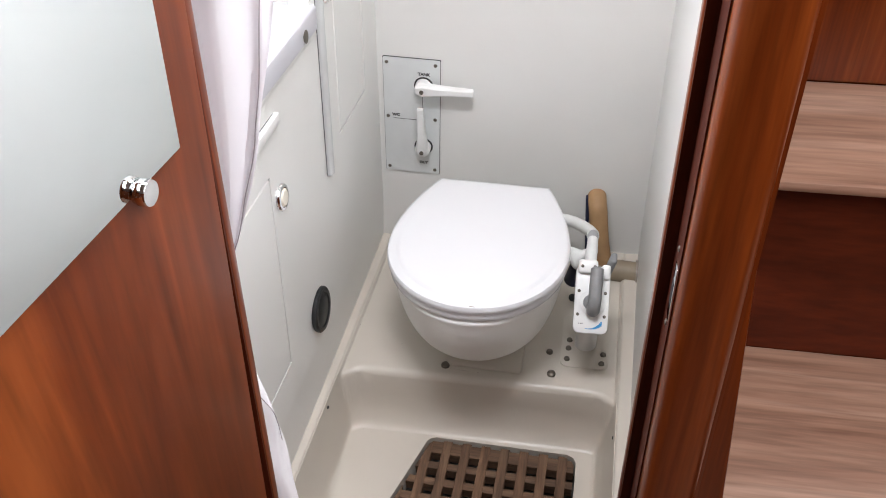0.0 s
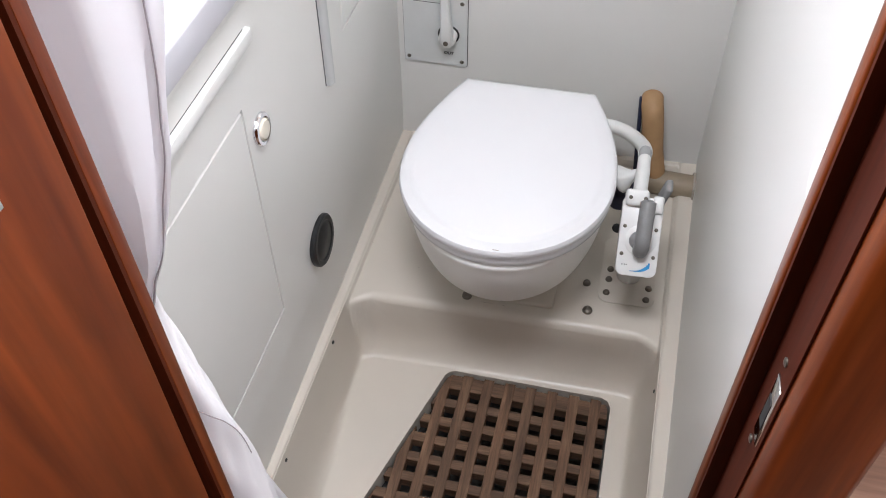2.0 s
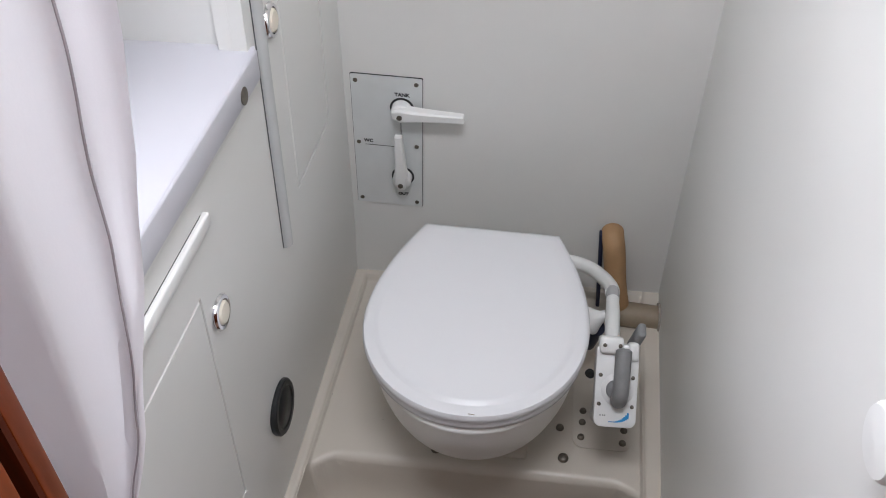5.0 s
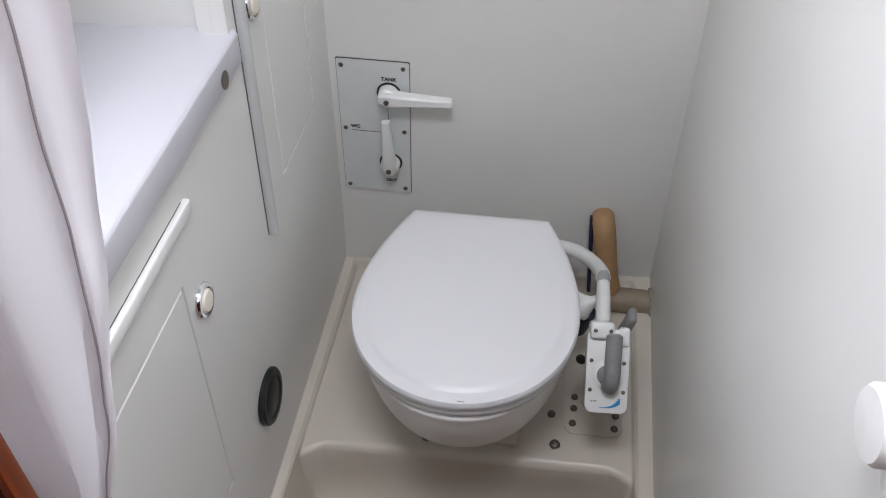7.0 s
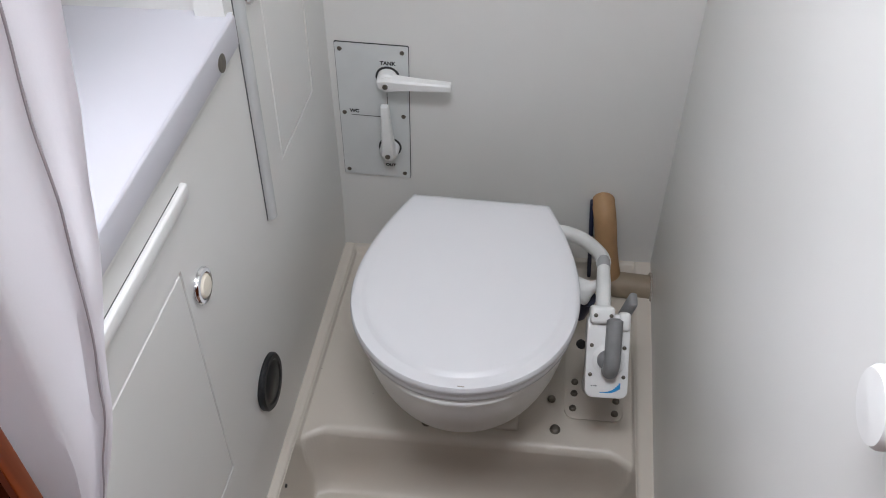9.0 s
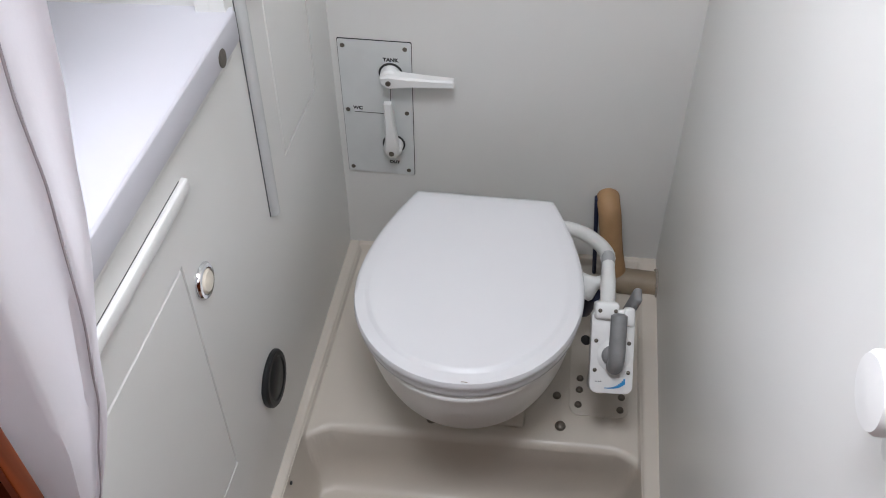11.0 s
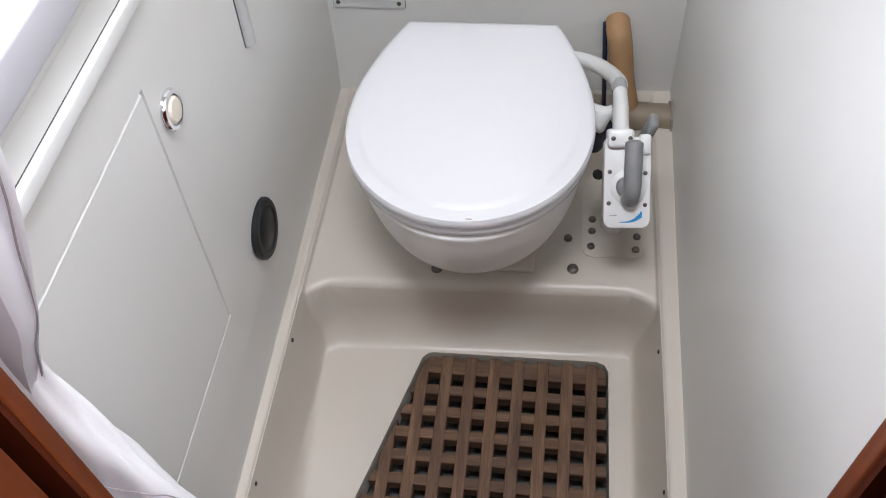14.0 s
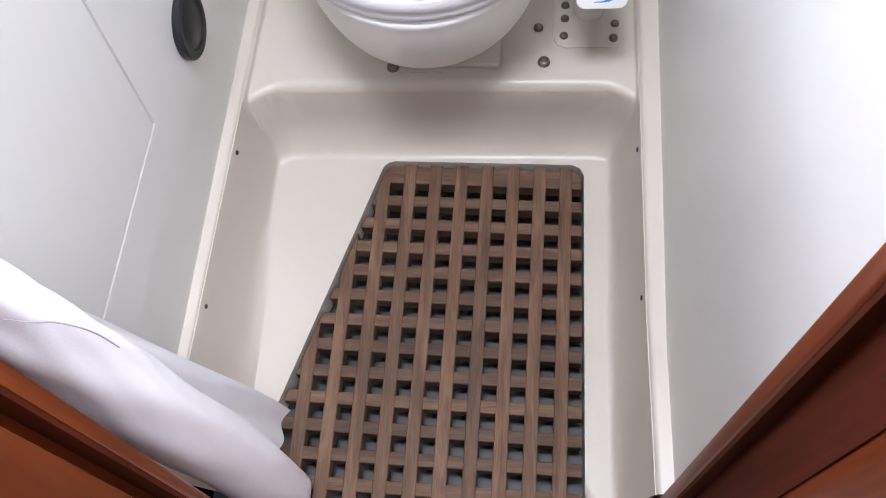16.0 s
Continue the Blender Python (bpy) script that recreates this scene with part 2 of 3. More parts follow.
def rw(x, y, z):
    """On the other side wall, which follows the hull inwards towards the doorway."""
    return (x + 0.324 + 0.033 * max(y, -0.85), y, z)


def bw(x, y, z):
    """On the door bulkhead, which leans a little along the boat."""
    return (x + (0.026 if x < 0 else 0.004) * z, y - (1.145 if x < 0 else 1.141) + (0.042 if x < 0 else 0.031) * z, z)


# ---- shell of the toilet room ----
TOP = 1.86
solid("wall_back", box(-0.40, 0.40, 0.0, 0.03, -0.26, TOP), M_WALL, "white laminate bulkhead behind the toilet", "wall", "structure")
right = empty("wall_right", "white laminate side wall beside the pump", "wall", kind="structure")
bm = bmesh.new()
for y0, y1 in ((-1.035, -0.85), (-0.85, 0.0)):
    box(0, 0.006, y0, y1, -0.02, TOP, warp=rw, bm=bm)
part("lining", bm, M_WALL, right)
part("backing", box(0.007, 0.011, -0.85, 0.0, -0.26, TOP, warp=rw), M_MAHOG, right)
part("backing", box(0.007, 0.011, -1.035, -0.85, -0.26, TOP, warp=rw), M_MAHOG, right)

# locker front: boards round the opening over the counter and round two routed panels
left = empty("wall_left", "white laminate locker front with routed door panels", "wall", kind="structure")
bm = bmesh.new()
PA = (-0.965, -0.650, 0.2366, 0.6285)
PB = (-0.290, -0.111, 0.505, 1.36)
g = 0.0013
TOE = 0.15
# the last board's lower edge is unseen, set low to shade the counter
for y0, y1, z0, z1 in ((-1.06, 0.03, -0.05, TOE), (-1.06, PA[0] - g, TOE, 0.765), (PA[0] - g, PA[1] + g, TOE, PA[2] - g), (PA[0] - g, PA[1] + g, PA[3] + g, 0.765),
                       (PA[1] + g, -0.410, TOE, 0.765), (-0.410, PB[0] - g, TOE, TOP), (PB[0] - g, PB[1] + g, TOE, PB[2] - g),
                       (PB[0] - g, PB[1] + g, PB[3] + g, TOP), (PB[1] + g, 0.03, TOE, TOP), (-1.06, -0.410, 1.22, TOP)):
    box(-0.018, 0.0, y0, y1, z0, z1, warp=mw, bm=bm)
part("board", bm, M_WALL, left)
for y0, y1, z0, z1 in (PA, PB):
    part("panel", box(-0.016, 0.0, y0, y1, z0, z1, bevel=0.0034, seg=1, warp=mw), M_WALL, left, smooth=20)
part("backing", box(-0.034, -0.0185, -1.06, 0.02, 0.16, 0.70, warp=mw), M_WALL, left)
part("reveal", box(-0.036, -0.0182, -0.410, -0.392, 0.80, 1.24, warp=mw), M_WALL, left)

# alcove over the counter
alc = empty("wall_alcove", "white recess above the washbasin counter", "wall", kind="structure")
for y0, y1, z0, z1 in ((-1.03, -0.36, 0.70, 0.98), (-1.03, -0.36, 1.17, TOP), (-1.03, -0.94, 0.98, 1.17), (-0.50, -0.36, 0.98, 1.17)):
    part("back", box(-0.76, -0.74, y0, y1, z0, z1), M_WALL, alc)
# unseen portlight, added as an opening for the side light
port = empty("unseen_window_1", "clear unseen portlight added in the hull above the counter", "window", kind="structure")
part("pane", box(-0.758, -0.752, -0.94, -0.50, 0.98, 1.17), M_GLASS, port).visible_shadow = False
part("side", box(-0.74, -0.305, -0.380, -0.362, 0.79, TOP), M_WALL, alc)
part("side", box(-0.74, -0.336, -1.03, -1.01, 0.70, TOP), M_WALL, alc)
# unseen board, its height chosen to keep hatch light off the counter
part("unseen_top_board", box(-0.74, -0.30, -1.01, -0.380, 1.22, 1.24), M_WALL, alc)

# ---- shower pan: plinth, step, sides, floor with the opening for the grating ----
pan = empty("floor", "cream gelcoat shower pan with a raised toilet plinth", "floor", kind="structure")


FLOOR = -0.150


def xl(y):
    """Inner edge of the pan's rim on the locker side."""
    return -0.300 + 0.040 * (y + 0.3)


def xr(y):
    """Inner edge of the rim on the other side."""
    return 0.2835 + 0.020 * (max(y, -0.80) + 0.35)


def smooth_min(a, b, k):
    h = max(k - abs(a - b), 0.0) / k
    return min(a, b) - h * h * k / 4


def step_height(y):
    """Plinth, rounded edge, steep riser and wide fillet down to the floor."""
    if y >= -0.429:
        return 0.0
    if y >= -0.4465:
        return -0.018 + math.sqrt(0.018 ** 2 - (y + 0.429) ** 2)
    if y > -0.4475:
        return -0.0138 - 0.035 * (-0.4465 - y) / 0.001
    if y > -0.4865:
        return -0.049 - 0.101 * math.sqrt(max(0.0, 1 - ((y + 0.4865) / 0.0391) ** 2))
    return FLOOR


def side_height(d, run):
    """Side of the pan, at d from the rim: it falls over the width run."""
    return 0.008 - (d - 0.002) * (0.158 / run)


def pan_height(x, y):
    left_run = max(0.012, -0.318 - 0.042 * (y + 0.52) + 0.014 - xl(y))
    near = min(x - xl(y), xr(y) - x)
    base = step_height(y + 0.034 * max(0.0, 1 - near / 0.06) ** 2)
    for d, run in ((x - xl(y), left_run), (xr(y) - x, 0.020)):
        base = -smooth_min(-base, -side_height(d, run), 0.022 + 0.5 * max(0.0, -base))
    return min(base, 0.0105)


EDGE = (0.0, 0.0012, 0.0024, 0.0036, 0.005, 0.0065, 0.008, 0.010, 0.012, 0.014, 0.016, 0.018, 0.0205, 0.023, 0.026, 0.0295, 0.0335, 0.038, 0.043)


def rim_left(y):
    return [(xl(y) - 0.045, y, 0.0165), (xl(y) - 0.007, y, 0.0160), (xl(y) - 0.003, y, 0.0150), (xl(y) - 0.0008, y, 0.0130)]


def rim_right(y):
    return [(xr(y) + 0.0008, y, 0.0130), (xr(y) + 0.003, y, 0.0150), (xr(y) + 0.007, y, 0.0160), (xr(y) + 0.045, y, 0.0165)]


bm = bmesh.new()
rings = []
yb = -0.487
ys = [0.0, -0.009, -0.012, -0.015, -0.02, -0.05, -0.10, -0.16, -0.22, -0.28, -0.33, -0.37, -0.40] + [-0.41 - 0.003 * k for k in range(11)] + [-0.4425, -0.4445, -0.4458, -0.4465, -0.4475, -0.4477, -0.4481, -0.4488, -0.4500, -0.4520, -0.4545, -0.4575, -0.461, -0.465, -0.470, -0.475, -0.479, -0.483, -0.4855] + [yb]
for y in ys:
    back = 0.0165 if y > -0.010 else 0.0150 if y > -0.013 else 0.004 if y > -0.016 else FLOOR
    xs = [xl(y) + d for d in EDGE] + [-0.235, -0.2, -0.15, -0.1, -0.05, 0.0, 0.05, 0.1, 0.15, 0.2, 0.228] + [xr(y) - d for d in reversed(EDGE)]
    rings.append([Vector(p) for p in rim_left(y) + [(x, y, max(back, pan_height(x, y))) for x in xs] + rim_right(y)])
loft(rings, closed=False, bm=bm)
part("plinth", bm, M_PAN, pan, "moulded plinth and step of the pan", smooth=75)

# outline of the grating, rounded at the back corners
GR = [(0.1985, -1.03), (0.207, -0.517), (0.201, -0.504), (0.188, -0.498), (-0.090, -0.492), (-0.100, -0.495), (-0.108, -0.503), (-0.2797, -1.03)]
PH = [(x + (0.004 if x > 0 else -0.005), y + (0.004 if y > -0.6 else 0)) for x, y in GR]
bm = bmesh.new()
yf = -1.03
ys = [yb, -0.490, -0.493, -0.496, -0.500, -0.505, -0.511, -0.518, -0.53, -0.60, -0.70, -0.80, -0.90, -0.98, yf]


def hole_left(y):
    a, b = PH[6], PH[7]
    return a[0] + (b[0] - a[0]) * (a[1] - y) / (a[1] - b[1])


def hole_right(y):
    a, b = PH[1], PH[0]
    return a[0] + (b[0] - a[0]) * (a[1] - y) / (a[1] - b[1])


rl, rr = [], []


def flat(d, x, y):
    return FLOOR if d == EDGE[-1] else pan_height(x, y)


for y in ys:
    rl.append([Vector(p) for p in rim_left(y) + [(xl(y) + d, y, flat(d, xl(y) + d, y)) for d in EDGE]])
    rr.append([Vector(p) for p in [(xr(y) - d, y, flat(d, xr(y) - d, y)) for d in reversed(EDGE)] + rim_right(y)])
loft(rl, closed=False, bm=bm)
loft(rr, closed=False, bm=bm)
yh = [PH[6][1], -0.60, -0.70, -0.80, -0.90, -0.98, yf]
for y0, y1 in zip(yh, yh[1:]):
    for quad in (((xl(y0) + EDGE[-1], y0), (hole_left(y0), y0), (hole_left(y1), y1), (xl(y1) + EDGE[-1], y1)),
                 ((hole_right(y0), y0), (xr(y0) - EDGE[-1], y0), (xr(y1) - EDGE[-1], y1), (hole_right(y1), y1))):
        bm.faces.new([bm.verts.new((x, y, FLOOR)) for x, y in quad])
top = [(xl(yb) + EDGE[-1], yb), (-0.08, yb), (0.10, yb), (xr(yb) - EDGE[-1], yb)]
low = [(xr(PH[6][1]) - EDGE[-1], PH[6][1]), (PH[1][0], PH[6][1]), PH[2], PH[3], PH[4], PH[5], PH[6], (xl(PH[6][1]) + EDGE[-1], PH[6][1])]
fans = [(top[0], low[7], low[6], low[5], low[4], top[1]), (top[1], low[4], low[3], top[2]), (top[2], low[3], low[2], low[1], low[0], top[3])]
for f in fans:
    bm.faces.new([bm.verts.new((x, y, FLOOR)) for x, y in f])
bm.faces.new([bm.verts.new((x, y, FLOOR)) for x, y in (PH[2], PH[1], (PH[1][0], PH[6][1]))])
# lip round the opening and the sump below
lip = [bm.verts.new((x, y, FLOOR)) for x, y in PH]
low = [bm.verts.new((x, y, FLOOR - 0.05)) for x, y in PH]
for i in range(len(PH) - 1):
    bm.faces.new((lip[i], lip[i + 1], low[i + 1], low[i]))
bmesh.ops.remove_doubles(bm, verts=bm.verts[:], dist=0.0002)
part("basin", bm, M_PAN, pan, "sunken cream shower floor", smooth=60)
part("sump", prism([(x, y) for x, y in rounded(-0.34, 0.28, -1.09, -0.44, 0.03)], -0.26, -0.215), M_SUMP, pan, "sump coloured dark for the shade under the grating")

# ---- door bulkhead, jambs, cabin outside ----
bulk = empty("wall_bulkhead", "varnished mahogany bulkhead round the doorway", "wall", kind="structure")
part("panel", box(-1.00, -0.290, 0.0, 0.03, -0.30, TOP, warp=bw), M_DOORWOOD, bulk)
part("panel", box(-0.290, 0.33, -1.10, -1.07, 1.72, TOP), M_DOORWOOD, bulk)
part("sill", box(-0.290, 0.30, -1.14, -1.05, -0.30, -0.165, bevel=0.004), M_MAHOG, bulk)

jl = empty("door_jamb_left", "varnished mahogany hinge jamb of the doorway", "door frame", kind="structure")
part("post", box(-0.300, -0.212, 0.004, 0.046, -0.30, 1.76, bevel=0.004, warp=bw), M_MAHOG, jl)
part("stop", box(-0.213, -0.190, 0.040, 0.053, -0.06, 1.73, bevel=0.002, warp=bw), M_MAHOG, jl)
# thin strip, darkened for the shade between door leaf and stop
part("rebate", box(-0.230, -0.1905, 0.036, 0.0398, -0.06, 1.73, warp=bw), M_REBATE, jl, "rebate coloured dark for its shade")
jr = empty("door_jamb_right", "varnished mahogany latch jamb with a rebate", "door frame", kind="structure")


def jamb_post():
    pts = [(0.306, 0.062), (0.238, 0.062), (0.238, 0.0500), (0.2497, 0.0470), (0.2500, 0.006), (0.2512, -0.002), (0.2550, -0.0085)]
    pts += [(0.262, -0.0135), (0.272, -0.017), (0.284, -0.018), (0.294, -0.0155), (0.301, -0.009), (0.3045, 0.000), (0.306, 0.012), (0.307, 0.040), (0.320, 0.046), (0.320, 0.125), (0.306, 0.125)]
    rings = [[Vector(bw(x, y, z)) for x, y in pts] for z in (-0.30, 0.1, 0.5, 0.9, 1.3, 1.76)]
    return loft(rings)


part("post", jamb_post(), M_MAHOG, jr, smooth=30)
# rebate faces whose dark colour holds their shade
part("rebate", box(0.2484, 0.2496, 0.0075, 0.0472, -0.06, 1.73, warp=bw), M_REBATE, jr, "rebate coloured dark for its shade")
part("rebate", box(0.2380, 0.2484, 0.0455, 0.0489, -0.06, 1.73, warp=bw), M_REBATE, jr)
part("stop", box(0.2365, 0.2480, 0.0490, 0.0630, -0.06, 1.73, bevel=0.0030, seg=3, warp=bw), M_MAHOG, jr)
strike = empty("strike_plate", "worn chrome strike plate on the latch jamb", "strike plate")
part("plate", box(0.2476, 0.2520, 0.012, 0.027, 0.852, 0.912, bevel=0.0012, warp=bw), M_CHROME, strike)
part("recess", box(0.2472, 0.2500, 0.015, 0.024, 0.868, 0.895, warp=bw), M_DARK, strike, "dark latch hole")
for zz in (0.926, 0.842):
    part("screw", lathe([(0.0, 0), (0.003, 0), (0.003, 0.001), (0.0015, 0.0016), (0, 0.0016)], 10, Matrix.Translation(bw(0.2484, 0.024, zz)) @ pose(0, 0, 0, 0, -90, 0)), M_STEEL, strike)

cab = empty("wall_cabin", "mahogany cabin sides outside the toilet room", "wall", kind="structure")
part("side", box(-1.02, -1.00, -2.90, -1.09, -0.30, TOP), M_DOORWOOD, cab)
part("side", box(1.40, 1.42, -2.90, -0.20, -0.30, TOP), M_DOORWOOD, cab)
part("end", box(-1.02, 1.42, -2.92, -2.90, -0.30, TOP), M_DOORWOOD, cab)
part("end", box(0.33, 1.42, -0.22, -0.20, -0.30, TOP), M_DOORWOOD, cab)
solid("floor_cabin", box(-1.02, 1.42, -2.92, -1.09, -0.32, -0.30), M_TREAD, "teak cabin sole outside the doorway", "floor", "structure")

bm = bmesh.new()
for x0, x1, y0, y1 in ((-1.02, 1.42, -2.92, -2.12), (-1.02, 0.34, -2.12, -1.07), (-1.02, -0.20, -1.07, 0.03), (0.24, 0.34, -1.07, 0.03), (0.34, 0.98, -0.89, 0.03), (0.98, 1.42, -2.12, 0.03), (-0.20, 0.24, -1.07, -1.055),
                       (-0.20, 0.24, -0.785, 0.03)):
    box(x0, x1, y0, y1, TOP, TOP + 0.04, bm=bm)
solid("ceiling", bm, M_CEIL, "white cabin ceiling with two hatch openings", "ceiling", "structure")

# companionway steps
steps = empty("companionway_steps", "mahogany companionway steps with pale teak treads", "steps")
part("tread", box(0.325, 1.10, -1.030, -0.755, 0.468, 0.492, bevel=0.006), M_TREAD, steps, "pale laminated teak tread")
part("tread", box(0.325, 1.10, -0.797, -0.548, 0.788, 0.803, bevel=0.005), M_TREAD, steps, "pale laminated teak tread")
part("riser", box(0.325, 1.10, -0.757, -0.740, 0.492, 0.788), M_RISER, steps)
part("riser", box(0.325, 1.10, -0.548, -0.533, 0.803, 1.10), M_MAHOG, steps)
part("riser", box(0.325, 1.10, -1.015, -1.000, -0.30, 0.467), M_RISER, steps)
part("tread", box(0.325, 1.10, -0.58, -0.22, 1.101, 1.123, bevel=0.006), M_TREAD, steps, "pale laminated teak tread")


def stringer(x, y, z):
    return (x + (0.085 * (0.75 - z) if x > 0.33 else 0), y, z)


part("stringer", box(0.326, 0.341, -1.045, -1.030, -0.30, 0.95, bevel=0.004, warp=stringer), M_MAHOG, steps, "tapered mahogany edge strip")

# ---- mirror door, standing open ----
# its plane leans with the jamb and is swung out into the cabin
D0 = Vector((-0.1975, -1.135, 0.0))
dv = Vector((-0.082, -0.9966, 0.0))
du = Vector((0.9966, -0.082, 0.0))


def dw(out, along, z):
    p = D0 + dv * along + du * out
    return (p.x + 0.042 * z, p.y + 0.042 * z, z + 0.045 * along)


door = empty("door_1", "mahogany veneer door with a mirror, standing open", "door", kind="structure")
part("leaf", box(-0.022, 0.0, -0.009, 0.56, -0.04, 1.70, bevel=0.002, warp=dw), M_DOORWOOD, door)
part("mirror", box(0.0005, 0.0045, 0.042, 0.530, 1.0225, 1.60, bevel=0.0008, seg=1, warp=dw), M_MIRROR, door, "frameless mirror glass", smooth=20)
KM = Matrix.Translation(dw(0.003, 0.107, 1.0225)) @ pose(0, 0, 0, 0, 90, -4.7)
knob = part("mirror_knob", lathe([(0.0, 0.0), (0.0095, 0.0), (0.0095, 0.002), (0.0085, 0.0026), (0.0103, 0.0030), (0.0108, 0.0036), (0.0108, 0.0106), (0.0101, 0.0116), (0, 0.0118)], 36, KM), M_CHROME, door, "polished chrome round knob")

# ---- counter and washbasin ----
counter = empty("washbasin_counter", "white gelcoat counter with a moulded oval basin", "counter")
bm = bmesh.new()
CX, CY, CRX, CRY, CT = -0.470, -0.72, 0.122, 0.166, 0.806
n = 48
outer = rounded(-0.74, -0.300, -1.012, -0.380, 0.004, n // 4 - 1)
order = sorted(outer, key=lambda p: math.atan2(p[1] - CY, p[0] - CX))
inner = [(CX + CRX * math.cos(math.atan2((p[1] - CY), (p[0] - CX))), CY + CRY * math.sin(math.atan2((p[1] - CY), (p[0] - CX)))) for p in order]
rings = [[Vector((x, y, CT)) for x, y in order], [Vector((x, y, CT)) for x, y in inner]]
for s, dz in ((0.985, -0.003), (0.96, -0.015), (0.92, -0.05), (0.84, -0.09), (0.66, -0.125), (0.35, -0.14), (0.1, -0.142)):
    rings.append([Vector((CX + (x - CX) * s, CY + (y - CY) * s, CT + dz)) for x, y in inner])
loft(rings, cap=False, bm=bm)
for v in bm.verts:
    if v.co.x > -0.305:
        v.co.x = mw(0.0055, v.co.y - 0.018, 0.806)[0]
    v.co.z -= 0.045 * (v.co.y - 0.018 + 0.5)
part("basin", bm, M_COUNTER, counter, "oval moulded washbasin")
part("front_edge", box(-0.020, 0.0085, -1.04, -0.400, 0.764, 0.8057, bevel=0.0035, seg=3, warp=mw), M_COUNTER, counter, "rounded white counter edge")
part("ledge", box(-0.010, 0.0035, -1.04, -0.420, 0.752, 0.765, bevel=0.003, warp=mw), M_WALL, counter)
KB = lambda y, z, d=0.0: Matrix.Translation(mw(d, y, z)) @ pose(0, 0, 0, 0, 90 - 2, 0)
part("vent_cap", lathe([(0, 0), (0.011, 0), (0.011, 0.001), (0.0085, 0.0012), (0, 0.0012)], 20, KB(-0.4615, 0.7775, 0.0086)), M_STEEL, counter, "small dark round overflow hole")

# mouldings and fittings on the locker front
edge = empty("locker_door_strip", "pale grey half-round edge strip on the locker", "trim", kind="structure")
bm = bmesh.new()
rings = []
for z in (0.461, 0.465, 0.9, 1.36):
    yc = -0.372
    k = 0.6 if z < 0.463 else 1
    rings.append([Vector(mw(k * 0.011 * math.sin(radians(a)), yc - k * 0.0105 * math.cos(radians(a)), z)) for a in range(0, 181, 20)])
part("strip", loft(rings, bm=bm), M_STRIP, edge)
# gap shadows along the strip, laid on as thin dark boxes
for dy in (-0.0120, 0.0113):
    part("gap", box(-0.001, 0.0012, -0.372 + dy - 0.0006, -0.372 + dy + 0.0006, 0.466, 1.36, warp=mw), M_SLOT if dy < 0 else M_STAIN_SHADE, edge, "thin dark line for the shade in the joint")
pull = empty("locker_pull", "white moulded finger pull along the locker door", "handle")
part("rail", box(-0.002, 0.0075, -0.97, -0.601, 0.6985, 0.7178, bevel=0.0030, seg=3, warp=mw), M_PLASTIC, pull)
# thin box coloured as the shade in the slot
part("gap", box(-0.001, 0.0007, -0.97, -0.610, 0.7174, 0.7186, warp=mw), M_SLOT, pull, "slot above the pull, coloured dark for its shade")


def push_knob(y, z):
    k = empty("push_lock", "chrome-ringed push-button lock on the locker", "lock", group="push locks")
    part("ring", lathe([(0.014, 0), (0.0235, 0), (0.0235, 0.003), (0.021, 0.006), (0.017, 0.0065), (0.0165, 0.002), (0.014, 0.002)], 32, KB(y, z)), M_CHROME, k)
    part("button", lathe([(0, 0.001), (0.0150, 0.001), (0.0150, 0.006), (0.0125, 0.0085), (0, 0.009)], 28, KB(y, z)), M_CREAM, k, "cream plastic button")
    return k


push_knob(-0.614, 0.570)
push_knob(-0.328, 0.804)
cap = empty("inspection_cap", "black rubber round inspection cap on the locker", "cap")
part("disc", lathe([(0, 0), (0.045, 0), (0.046, 0.003), (0.046, 0.008), (0.043, 0.011), (0.036, 0.011), (0.034, 0.009), (0.030, 0.009), (0.028, 0.0105), (0, 0.0105)], 40, KB(-0.491, 0.226)), M_BLACK, cap)

# round fitting on the other wall
sw = empty("wall_socket", "white plastic round-topped fitting on a slanted wall plate", "socket")
SM = Matrix.Translation(rw(0.0, -0.951, 0.926)) @ pose(0, 0, 0, 0, -90, 0) @ pose(0, 0, 0, 0, 0, -45)
plate_bm = prism(rounded(-0.020, 0.020, -0.040, 0.040, 0.006), 0.0, 0.008, 0.0015)
for v in plate_bm.verts:
    v.co = SM @ v.co
part("plate", plate_bm, M_PLASTIC, sw)
part("round_cover", lathe([(0, 0), (0.0235, 0), (0.0235, 0.002), (0.0215, 0.003), (0.0245, 0.0045), (0.0245, 0.011), (0.022, 0.0145), (0, 0.016)], 36, Matrix.Translation(rw(-0.008, -0.947, 0.924)) @ pose(0, 0, 0, 0, -90, 0)), M_PLASTIC, sw)

# ---- toilet ----
wc = empty("toilet", "white manual marine toilet with closed lid", "toilet", -0.012, -0.143, 0, 0, 0, -2.0)


def lid_ring(s, z, rear=None, n=40, c=0.20):
    out = []
    vs = []
    for k in range(n + 1):
        v = 0.397 * (0.5 - 0.5 * math.cos(math.pi * (0.08 + 0.92 * k / n))) if k else 0.0
        w = 0.119 + 0.062 * (1 - (1 - v / 0.205) ** 1.75) if v < 0.205 else 0.181 * max(0.0, 1 - ((v - 0.205) / 0.1921) ** 2.15) ** 0.5
        vs.append((v, w))
    pts = [(w, v) for v, w in vs] + [(-w, v) for v, w in reversed(vs[:-1])]
    rear = z if rear is None else rear

    def height(v):
        k = min(1.0, max(0.0, (v - 0.16) / 0.16))
        return rear + (z - rear) * k * k * (3 - 2 * k)
    return [Vector((u * s, -(c + (v - c) * s), height(v))) for u, v in pts]


